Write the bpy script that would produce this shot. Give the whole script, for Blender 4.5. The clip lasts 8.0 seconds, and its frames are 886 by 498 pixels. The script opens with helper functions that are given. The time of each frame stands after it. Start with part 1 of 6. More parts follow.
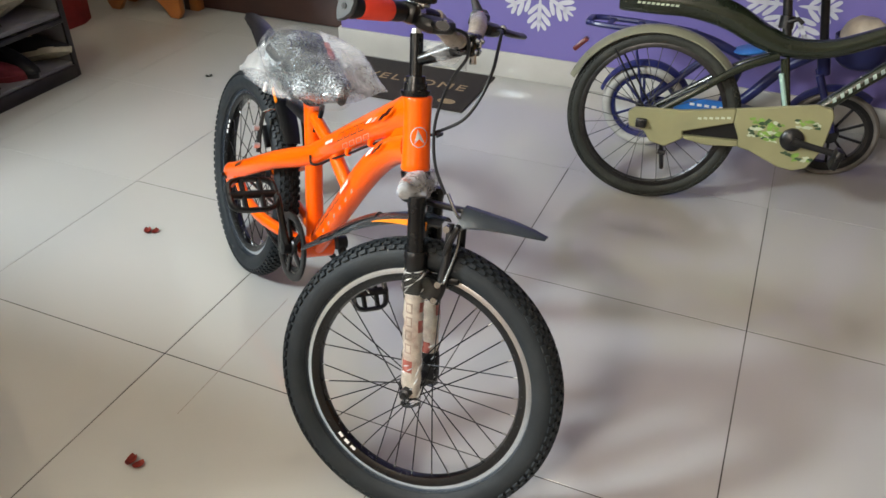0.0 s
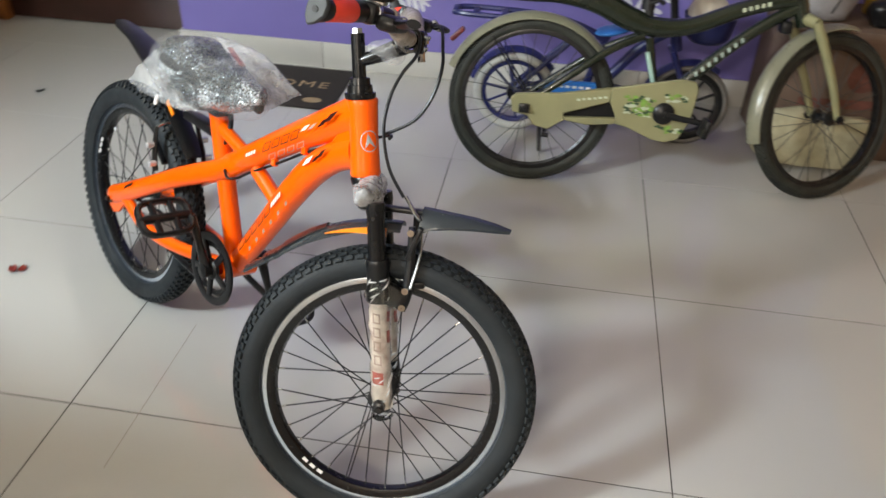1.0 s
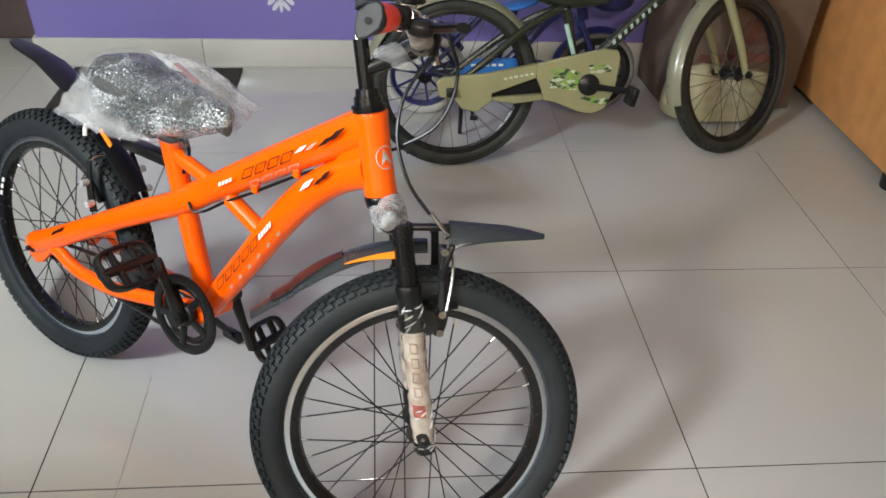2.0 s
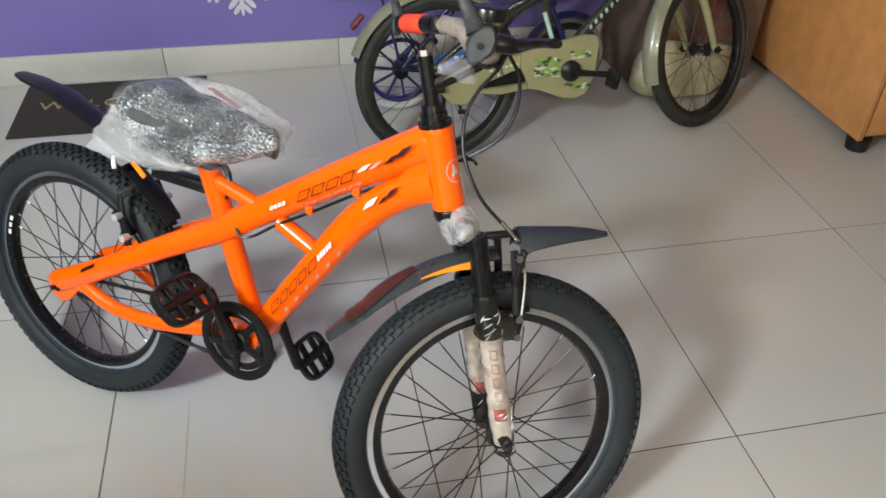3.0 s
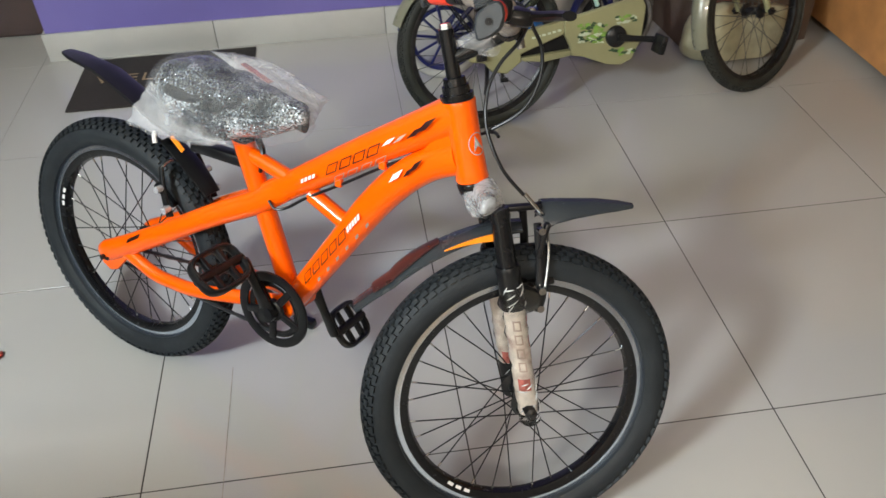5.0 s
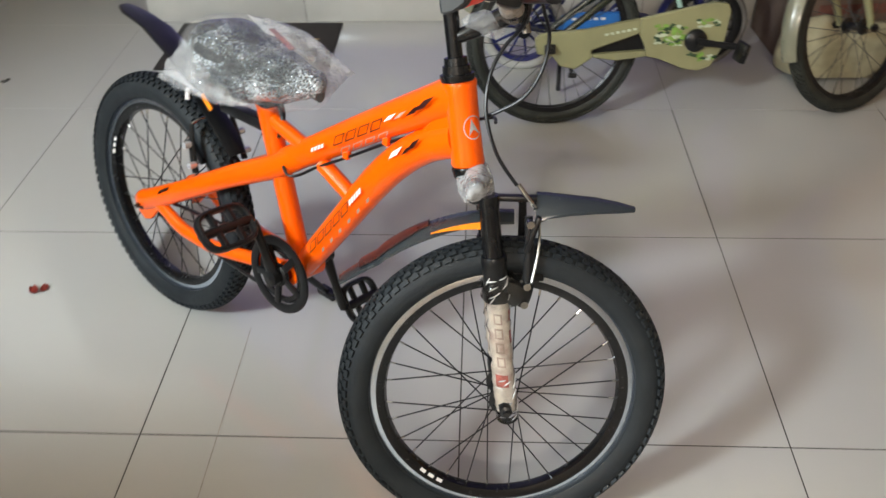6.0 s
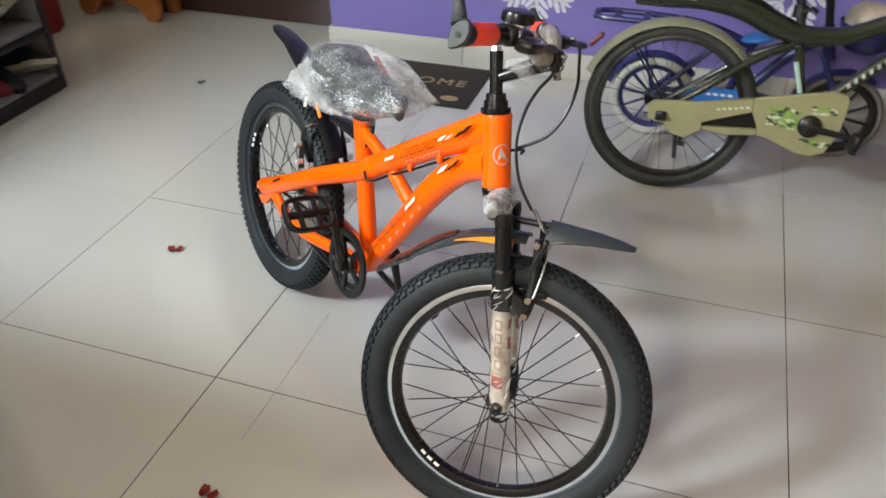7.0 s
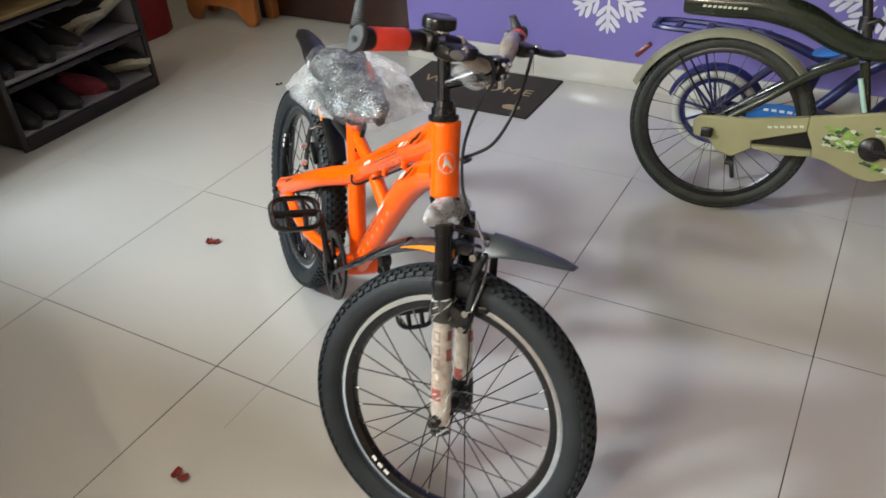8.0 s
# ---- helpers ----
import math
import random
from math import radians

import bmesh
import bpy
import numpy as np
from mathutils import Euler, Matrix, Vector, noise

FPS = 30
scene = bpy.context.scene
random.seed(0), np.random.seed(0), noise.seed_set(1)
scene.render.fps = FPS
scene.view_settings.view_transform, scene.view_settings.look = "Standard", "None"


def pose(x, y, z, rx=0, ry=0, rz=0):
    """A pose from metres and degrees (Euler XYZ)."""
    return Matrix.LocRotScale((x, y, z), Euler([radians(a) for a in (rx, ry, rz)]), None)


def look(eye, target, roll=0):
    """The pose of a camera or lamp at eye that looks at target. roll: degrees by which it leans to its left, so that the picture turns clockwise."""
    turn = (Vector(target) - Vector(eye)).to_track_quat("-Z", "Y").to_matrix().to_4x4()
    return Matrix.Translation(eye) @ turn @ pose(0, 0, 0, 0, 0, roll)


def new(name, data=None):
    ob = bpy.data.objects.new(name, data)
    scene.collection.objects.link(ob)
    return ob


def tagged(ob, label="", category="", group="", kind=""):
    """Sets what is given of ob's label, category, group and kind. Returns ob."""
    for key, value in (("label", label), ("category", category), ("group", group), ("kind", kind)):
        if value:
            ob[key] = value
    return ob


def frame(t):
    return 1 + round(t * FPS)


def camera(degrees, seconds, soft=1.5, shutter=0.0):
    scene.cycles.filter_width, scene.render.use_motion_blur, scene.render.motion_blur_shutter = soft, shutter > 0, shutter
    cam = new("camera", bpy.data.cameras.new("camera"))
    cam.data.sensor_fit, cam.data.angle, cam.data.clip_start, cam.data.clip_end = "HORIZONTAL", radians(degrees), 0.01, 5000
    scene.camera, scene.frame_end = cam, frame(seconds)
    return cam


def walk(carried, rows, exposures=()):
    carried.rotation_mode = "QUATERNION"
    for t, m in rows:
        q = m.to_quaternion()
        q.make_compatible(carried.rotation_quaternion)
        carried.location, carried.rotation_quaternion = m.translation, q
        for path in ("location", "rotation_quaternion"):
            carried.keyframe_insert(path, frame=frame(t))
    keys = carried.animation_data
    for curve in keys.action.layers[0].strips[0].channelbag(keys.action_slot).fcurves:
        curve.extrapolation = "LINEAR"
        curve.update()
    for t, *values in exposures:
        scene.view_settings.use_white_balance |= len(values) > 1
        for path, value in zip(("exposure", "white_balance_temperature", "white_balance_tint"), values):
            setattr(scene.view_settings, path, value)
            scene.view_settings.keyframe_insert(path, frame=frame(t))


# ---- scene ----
cam = camera(58.4, 8.0, shutter=0.5)
PATH = [
    (0, (-0.092, -1.586, 1.209), (-0.743, -0.071, 0.076), -0.0),
    (0.3, (-0.112, -1.587, 1.200), (-0.661, -0.255, 0.207), 0.06),
    (0.5, (-0.139, -1.595, 1.204), (-0.673, -0.044, 0.06), 1.3),
    (0.8, (-0.226, -1.603, 1.201), (-0.529, -0.203, 0.196), 2.61),
    (1, (-0.312, -1.614, 1.203), (-0.534, 0.012, 0.06), 2.4),
    (1.2, (-0.39, -1.623, 1.205), (-0.499, 0.017, 0.065), 2.0),
    (2.3, (-0.656, -1.468, 1.187), (-0.412, 0.115, -0.01), 3.5),
    (2.5, (-0.707, -1.457, 1.192), (-0.411, 0.115, -0.01), 3.5),
    (2.8, (-0.765, -1.462, 1.206), (-0.473, -0.103, 0.144), 2.17),
    (3, (-0.794, -1.472, 1.227), (-0.452, 0.077, 0.01), 1.6),
    (3.3, (-0.819, -1.478, 1.253), (-0.527, -0.121, 0.187), 0.61),
    (3.5, (-0.824, -1.48, 1.268), (-0.518, 0.077, 0.05), -0.2),
    (4, (-0.815, -1.48, 1.267), (-0.531, 0.082, 0.051), -0.9),
    (4.5, (-0.79, -1.486, 1.252), (-0.535, 0.052, 0.0), -1.6),
    (4.7, (-0.776, -1.488, 1.248), (-0.543, 0.034, -0.028), -1.9),
    (5.8, (-0.603, -1.482, 1.22), (-0.632, 0.048, -0.068), -1.6),
    (6, (-0.568, -1.49, 1.213), (-0.658, 0.037, -0.075), -1.6),
    (6.2, (-0.529, -1.513, 1.216), (-0.680, -0.172, 0.101), 0.09),
    (6.5, (-0.449, -1.59, 1.225), (-0.726, -0.041, -0.009), 1.0),
    (6.7, (-0.396, -1.628, 1.247), (-0.719, -0.278, 0.182), 0.57),
    (7, (-0.307, -1.632, 1.257), (-0.835, -0.098, 0.087), -0.7),
    (7.2, (-0.220, -1.613, 1.254), (-0.749, -0.288, 0.242), -0.32),
    (7.5, (-0.101, -1.587, 1.238), (-0.797, -0.102, 0.094), -0.8),
    (7.7, (-0.056, -1.561, 1.243), (-0.753, -0.305, 0.242), -3.02),
    (8, (-0.026, -1.494, 1.236), (-0.877, -0.088, 0.095), -4.1),
]
walk(cam, [(t, look(eye, target, roll)) for t, eye, target, roll in PATH],
     [(0, -0.10), (0.6, -0.17), (1.2, -0.16), (2.3, -0.27), (3.0, -0.28), (4.7, -0.36), (6.0, -0.29), (6.5, -0.19), (7.2, -0.09), (8, -0.10)])

# ---- light ----
world = bpy.data.worlds.new("room_world")
scene.world = world
world.use_nodes = True
world.node_tree.nodes["Background"].inputs[0].default_value = (0.75, 0.85, 1.0, 1)
world.node_tree.nodes["Background"].inputs[1].default_value = 0.3


def lamp(name, kind, m, energy, colour, **shape):
    data = bpy.data.lights.new(name, kind)
    data.energy, data.color = energy, colour
    if kind == "AREA":
        data.shape, data.size, data.size_y = "RECTANGLE", shape["w"], shape["h"]
    else:
        data.shadow_soft_size = shape["r"]
    ob = new(name, data)
    ob.matrix_world = m
    return ob


# a hanging lamp behind the half wall, and an added fill light beyond the doorway, both unseen behind the camera
lamp("pendant_light", "POINT", pose(-2.60, -2.02, 2.10), 395, (0.85, 1.0, 1.10), r=0.19)
lamp("tube_light", "AREA", pose(-0.87, -3.50, 2.22, 62, 0, 0), 88, (1.0, 0.88, 0.74), w=0.6, h=0.06)

# ---- materials ----


def mat(name, colour, rough=0.5, metal=0.0, var=0.12, scale=12.0, bump=0.0, bscale=250.0, coat=0.0, spec=0.5,
        rvar=0.08, alpha=1.0, trans=0.0, emit=0.0, dirt=None, dirt_scale=4.0, dirt_amount=0.3, sheen=0.0, ior=1.5, dim=0.78):
    colour = tuple(c * dim for c in colour)
    m = bpy.data.materials.new(name)
    m.use_nodes = True
    nt = m.node_tree
    b = nt.nodes["Principled BSDF"]
    tc = nt.nodes.new("ShaderNodeTexCoord")

    def noise_node(s, detail=4.0):
        n = nt.nodes.new("ShaderNodeTexNoise")
        n.inputs["Scale"].default_value, n.inputs["Detail"].default_value = s, detail
        nt.links.new(tc.outputs["Object"], n.inputs["Vector"])
        return n

    n1 = noise_node(scale)
    ramp = nt.nodes.new("ShaderNodeValToRGB")
    ramp.color_ramp.elements[0].position, ramp.color_ramp.elements[1].position = 0.3, 0.7
    ramp.color_ramp.elements[0].color = (*[c * (1 - var) for c in colour], 1)
    ramp.color_ramp.elements[1].color = (*[min(1, c * (1 + var)) for c in colour], 1)
    nt.links.new(n1.outputs["Fac"], ramp.inputs["Fac"])
    out = ramp.outputs["Color"]
    if dirt:
        n3 = noise_node(dirt_scale, 6.0)
        r3 = nt.nodes.new("ShaderNodeMapRange")
        r3.inputs["From Min"].default_value, r3.inputs["From Max"].default_value = 0.5, 0.75
        r3.inputs["To Max"].default_value = dirt_amount
        nt.links.new(n3.outputs["Fac"], r3.inputs["Value"])
        mix = nt.nodes.new("ShaderNodeMix")
        mix.data_type = "RGBA"
        mix.inputs[7].default_value = (*dirt, 1)
        nt.links.new(r3.outputs["Result"], mix.inputs[0])
        nt.links.new(out, mix.inputs[6])
        out = mix.outputs[2]
    nt.links.new(out, b.inputs["Base Color"])
    n2 = noise_node(scale * 3.1)
    rr = nt.nodes.new("ShaderNodeMapRange")
    rr.inputs["To Min"].default_value, rr.inputs["To Max"].default_value = max(0.02, rough - rvar), min(1, rough + rvar)
    nt.links.new(n2.outputs["Fac"], rr.inputs["Value"])
    nt.links.new(rr.outputs["Result"], b.inputs["Roughness"])
    b.inputs["Metallic"].default_value = metal
    b.inputs["Coat Weight"].default_value = coat
    b.inputs["Coat Roughness"].default_value = 0.05
    b.inputs["Specular IOR Level"].default_value = spec
    b.inputs["Alpha"].default_value = alpha
    b.inputs["Transmission Weight"].default_value = trans
    b.inputs["Sheen Weight"].default_value = sheen
    b.inputs["IOR"].default_value = ior
    if emit:
        b.inputs["Emission Color"].default_value = (*colour, 1)
        b.inputs["Emission Strength"].default_value = emit
    if bump:
        n4 = noise_node(bscale, 3.0)
        bp = nt.nodes.new("ShaderNodeBump")
        bp.inputs["Strength"].default_value, bp.inputs["Distance"].default_value = bump, 0.004
        nt.links.new(n4.outputs["Fac"], bp.inputs["Height"])
        nt.links.new(bp.outputs["Normal"], b.inputs["Normal"])
    return m


def tile_material():
    m = mat("vitrified_tile", (0.55, 0.538, 0.505), rough=0.075, var=0.012, scale=3.0, rvar=0.025, spec=0.9,
            dirt=(0.40, 0.37, 0.33), dirt_scale=1.3, dirt_amount=0.03, bump=0.004, bscale=14)
    nt = m.node_tree
    b = nt.nodes["Principled BSDF"]
    info = nt.nodes.new("ShaderNodeObjectInfo")
    fine = nt.nodes.new("ShaderNodeTexNoise")
    fine.inputs["Scale"].default_value, fine.inputs["Detail"].default_value = 420, 2
    tc = nt.nodes.new("ShaderNodeTexCoord")
    nt.links.new(tc.outputs["Object"], fine.inputs["Vector"])
    hsv = nt.nodes.new("ShaderNodeHueSaturation")
    add = nt.nodes.new("ShaderNodeMath")
    add.operation = "MULTIPLY_ADD"
    add.inputs[1].default_value, add.inputs[2].default_value = 0.05, 0.945
    nt.links.new(info.outputs["Random"], add.inputs[0])
    speck = nt.nodes.new("ShaderNodeMath")
    speck.operation = "MULTIPLY_ADD"
    speck.inputs[1].default_value = 0.06
    nt.links.new(fine.outputs["Fac"], speck.inputs[0])
    nt.links.new(add.outputs[0], speck.inputs[2])
    old = b.inputs["Base Color"].links[0].from_socket
    nt.links.new(old, hsv.inputs["Color"])
    nt.links.new(speck.outputs[0], hsv.inputs["Value"])
    nt.links.new(hsv.outputs["Color"], b.inputs["Base Color"])
    return m


TILE = tile_material()
GROUT = mat("grout", (0.045, 0.038, 0.034), rough=0.9, var=0.4, scale=25, dirt=(0.40, 0.38, 0.34), dirt_scale=2.1, dirt_amount=0.5)
PURPLE = mat("purple_wall_paint", (0.20, 0.165, 0.47), rough=0.42, var=0.05, scale=2.5, bump=0.05, bscale=60, dirt=(0.14, 0.115, 0.36), dirt_scale=1.7, dirt_amount=0.25)
WHITE_WALL = mat("cream_wall_paint", (0.72, 0.69, 0.62), dim=1.0, rough=0.6, var=0.04, scale=2, bump=0.04, bscale=60)
TAN_WALL = mat("tan_wall_paint", (0.56, 0.46, 0.345), dim=1.0, rough=0.6, var=0.04, scale=2, bump=0.04, bscale=60)
CREAM_CEILING = mat("cream_ceiling_paint", (0.74, 0.66, 0.54), dim=1.0, rough=0.7, var=0.03, scale=2, bump=0.04, bscale=60)
SKIRT = mat("cream_skirting_tile", (0.60, 0.58, 0.54), rough=0.22, var=0.05, scale=6, dirt=(0.35, 0.32, 0.27), dirt_scale=9, dirt_amount=0.2)
DECAL_WHITE = mat("white_wall_decal", (0.74, 0.74, 0.80), rough=0.45, var=0.05, scale=20)
DARK_WOOD = mat("dark_brown_door", (0.045, 0.016, 0.011), rough=0.35, var=0.3, scale=5)
ORANGE_WOOD = mat("orange_polished_wood", (0.42, 0.145, 0.035), rough=0.35, var=0.25, scale=7)
RED_CLOTH = mat("red_cloth", (0.26, 0.018, 0.015), rough=0.85, var=0.2, scale=14, bump=0.3, bscale=300)
LAMINATE = mat("orange_brown_laminate", (0.62, 0.285, 0.098), rough=0.38, var=0.13, scale=16, bump=0.03, bscale=90)
BLACK_PLASTIC = mat("black_plastic", (0.009, 0.009, 0.010), rough=0.34, spec=0.35, var=0.2, scale=40, bump=0.03, bscale=500)
MATT_BLACK = mat("matt_black_paint", (0.007, 0.007, 0.008), rough=0.25, var=0.2, scale=30, spec=0.4)
RUBBER = mat("tyre_rubber", (0.017, 0.021, 0.025), rough=0.62, spec=0.3, var=0.2, scale=18, bump=0.08, bscale=300, dirt=(0.034, 0.036, 0.036), dirt_scale=12, dirt_amount=0.25)
OLD_RUBBER = mat("dusty_olive_tyre_rubber", (0.020, 0.022, 0.017), rough=0.7, var=0.25, scale=20, bump=0.1, bscale=300, dirt=(0.06, 0.060, 0.046), dirt_scale=14, dirt_amount=0.5)
ALLOY = mat("machined_alloy", (0.66, 0.74, 0.86), dim=1.0, rough=0.22, metal=0.95, var=0.04, scale=60, rvar=0.03)
STEEL = mat("bright_steel", (0.62, 0.63, 0.64), rough=0.22, metal=1.0, var=0.1, scale=60)
DARK_STEEL = mat("dark_steel", (0.06, 0.06, 0.062), rough=0.35, metal=0.9, var=0.2, scale=50)
SPOKE_BLACK = mat("black_spoke", (0.02, 0.02, 0.021), rough=0.35, metal=0.6, var=0.1)
ORANGE = mat("fluorescent_orange_paint", (1.0, 0.113, 0.0), rough=0.30, var=0.02, scale=8, dim=1.0, coat=0.8, spec=0.15, rvar=0.03)
DECAL_DARK = mat("dark_maroon_decal", (0.035, 0.006, 0.006), rough=0.3, var=0.1)
DECAL_GREY = mat("silver_grey_decal", (0.50, 0.36, 0.30), rough=0.35, var=0.1)
SILVER = mat("silver_badge_foil", (0.74, 0.74, 0.76), dim=1.0, rough=0.25, metal=0.5, var=0.08, scale=60)
DECAL_PALE = mat("white_decal", (0.80, 0.76, 0.74), dim=1.0, rough=0.3, var=0.05)
GRIP_RED = mat("red_rubber_grip", (1.0, 0.065, 0.028), dim=1.0, rough=0.5, var=0.08, scale=60, bump=0.2, bscale=700)
GRIP_GREY = mat("dark_grey_rubber", (0.045, 0.05, 0.055), rough=0.55, var=0.15, scale=60)
SLEEVE = mat("taupe_plastic_sleeve", (0.36, 0.305, 0.255), rough=0.3, var=0.25, scale=45, bump=0.6, bscale=110, coat=0.6)
PRINTED = mat("cream_fork_label", (0.80, 0.72, 0.64), dim=1.0, rough=0.22, var=0.16, scale=70, coat=0.8, bump=0.35, bscale=120, dirt=(0.40, 0.22, 0.17), dirt_scale=38, dirt_amount=0.8)
PRINT_RED = mat("red_print", (0.55, 0.14, 0.11), rough=0.3, var=0.2, scale=60, coat=0.6)
TAG = mat("pale_red_tag", (0.55, 0.10, 0.09), rough=0.4, var=0.1, alpha=0.4)
PRINT_BROWN = mat("brown_print", (0.56, 0.43, 0.36), rough=0.3, var=0.2, scale=60, coat=0.6)
GREY_FENDER = mat("blue_grey_plastic", (0.033, 0.040, 0.047), rough=0.27, var=0.06, scale=8, spec=0.6, rvar=0.02)
MAROON_FENDER = mat("dark_maroon_plastic", (0.05, 0.018, 0.018), rough=0.3, var=0.2, scale=20)
REFLECT_ORANGE = mat("orange_reflector", (0.95, 0.26, 0.01), dim=1.0, rough=0.3, var=0.08, scale=80)
REFLECT_RED = mat("dark_red_reflector", (0.14, 0.02, 0.02), rough=0.3, var=0.2, scale=80)
KHAKI_GUARD = mat("grey_khaki_mudguard_paint", (0.235, 0.232, 0.165), rough=0.3, var=0.1, scale=12, dirt=(0.15, 0.145, 0.10), dirt_scale=9, dirt_amount=0.45, coat=0.3, bump=0.02, bscale=120)
OLD_SPOKE = mat("dusty_grey_spoke", (0.12, 0.12, 0.115), rough=0.5, metal=0.6, var=0.2)
DARK_TYRE = mat("dark_grey_tyre", (0.17, 0.155, 0.14), rough=0.75, var=0.2, scale=25, bump=0.1, bscale=200)
KHAKI = mat("khaki_green_paint", (0.30, 0.285, 0.148), rough=0.42, var=0.08, scale=12, dirt=(0.17, 0.155, 0.09), dirt_scale=9, dirt_amount=0.45, bump=0.02, bscale=120)
OLIVE = mat("dark_olive_paint", (0.014, 0.020, 0.010), rough=0.25, var=0.15, scale=14, coat=0.5, dirt=(0.032, 0.033, 0.022), dirt_scale=10, dirt_amount=0.35)
CAMO_GREEN = mat("bright_green_print", (0.20, 0.36, 0.06), rough=0.4, var=0.3, scale=60)
CAMO_DARK = mat("dark_green_print", (0.03, 0.07, 0.03), rough=0.4, var=0.3, scale=60)
CAMO_PALE = mat("pale_green_print", (0.55, 0.60, 0.45), rough=0.4, var=0.2, scale=60)
PALE_MINT = mat("faded_mint_print", (0.34, 0.42, 0.37), rough=0.4, var=0.25, scale=60)
MINT = mat("pale_mint_paint", (0.42, 0.62, 0.55), rough=0.35, var=0.15, scale=40)
BLUE = mat("dark_blue_plastic", (0.014, 0.019, 0.115), rough=0.35, var=0.15, scale=15)
SKY_BLUE = mat("bright_blue_plastic", (0.03, 0.20, 0.62), rough=0.35, var=0.12, scale=20)
PALE_TYRE = mat("pale_grey_tyre", (0.50, 0.49, 0.46), rough=0.7, var=0.15, scale=25, bump=0.1, bscale=200)
MAT_BROWN = mat("dark_brown_coir", (0.026, 0.017, 0.013), rough=0.95, var=0.35, scale=160, bump=0.8, bscale=900, sheen=0.03)
MAT_GOLD = mat("tan_print", (0.42, 0.30, 0.17), rough=0.9, var=0.3, scale=200, bump=0.5, bscale=900)
PETAL = mat("dried_red_petal", (0.40, 0.045, 0.028), rough=0.6, var=0.4, scale=120, bump=0.4, bscale=300)
BLACK_PETAL = mat("blackened_dried_petal", (0.05, 0.048, 0.04), rough=0.7, var=0.4, scale=120, bump=0.4, bscale=300)
SHELF_PALE = mat("pale_grey_shelf_board", (0.25, 0.245, 0.25), rough=0.4, var=0.1, scale=12)
RACK_DARK = mat("black_brown_rack_edge", (0.016, 0.012, 0.011), rough=0.45, var=0.3, scale=10)
SHOE_BLACK = mat("black_leather", (0.010, 0.009, 0.010), rough=0.68, var=0.3, scale=40, bump=0.2, bscale=300)
SHOE_CREAM = mat("cream_shoe_sole", (0.52, 0.48, 0.36), rough=0.6, var=0.15, scale=40)
SHOE_RED = mat("red_canvas", (0.20, 0.02, 0.03), rough=0.8, var=0.2, scale=60, bump=0.3, bscale=600)
SHOE_GREY = mat("grey_canvas", (0.16, 0.16, 0.17), rough=0.8, var=0.2, scale=60, bump=0.3, bscale=600)
TAN = mat("tan_board", (0.26, 0.19, 0.07), rough=0.6, var=0.15, scale=12)
CARTON = mat("brown_cardboard", (0.150, 0.098, 0.070), rough=0.85, var=0.12, scale=14, bump=0.1, bscale=90)
FADED_PRINT = mat("faded_red_brown_print", (0.17, 0.06, 0.042), rough=0.8, var=0.25, scale=30)
BAG_CREAM = mat("cream_cloth", (0.50, 0.45, 0.38), rough=0.75, var=0.2, scale=18, bump=0.4, bscale=80)
BAG_GREY = mat("grey_white_cloth", (0.33, 0.32, 0.33), rough=0.7, var=0.2, scale=18, bump=0.4, bscale=80)
PACKET_YELLOW = mat("yellow_printed_film", (0.42, 0.26, 0.02), rough=0.4, var=0.2, scale=25)
SACK = mat("cream_woven_sack", (0.50, 0.46, 0.30), rough=0.45, var=0.18, scale=22, bump=0.5, bscale=60, coat=0.3)


def wrap_material(name, colour, alpha, bubbles, rough=0.14, metal=0.0, strength=0.9):
    """Crumpled see-through plastic with bubbles."""
    m = mat(name, colour, rough=rough, metal=metal, var=0.08, scale=30, spec=0.6, coat=0.5, dim=1.0)
    nt = m.node_tree
    b = nt.nodes["Principled BSDF"]
    tc = nt.nodes.new("ShaderNodeTexCoord")
    vor = nt.nodes.new("ShaderNodeTexVoronoi")
    vor.inputs["Scale"].default_value = bubbles
    nt.links.new(tc.outputs["Object"], vor.inputs["Vector"])
    crease = nt.nodes.new("ShaderNodeTexNoise")
    crease.inputs["Scale"].default_value, crease.inputs["Detail"].default_value = 26, 4
    nt.links.new(tc.outputs["Object"], crease.inputs["Vector"])
    mul = nt.nodes.new("ShaderNodeMath")
    mul.operation = "MULTIPLY_ADD"
    mul.inputs[1].default_value = 2.2
    nt.links.new(crease.outputs["Fac"], mul.inputs[0])
    nt.links.new(vor.outputs["Distance"], mul.inputs[2])
    bp = nt.nodes.new("ShaderNodeBump")
    bp.inputs["Strength"].default_value, bp.inputs["Distance"].default_value = strength, 0.006
    nt.links.new(mul.outputs[0], bp.inputs["Height"])
    nt.links.new(bp.outputs["Normal"], b.inputs["Normal"])
    nt.links.new(bp.outputs["Normal"], b.inputs["Coat Normal"])
    rng = nt.nodes.new("ShaderNodeMapRange")
    rng.inputs["From Min"].default_value, rng.inputs["From Max"].default_value = 0.35, 0.7
    rng.inputs["To Min"].default_value, rng.inputs["To Max"].default_value = alpha * 0.55, min(1, alpha * 1.4)
    nt.links.new(crease.outputs["Fac"], rng.inputs["Value"])
    nt.links.new(rng.outputs["Result"], b.inputs["Alpha"])
    return m


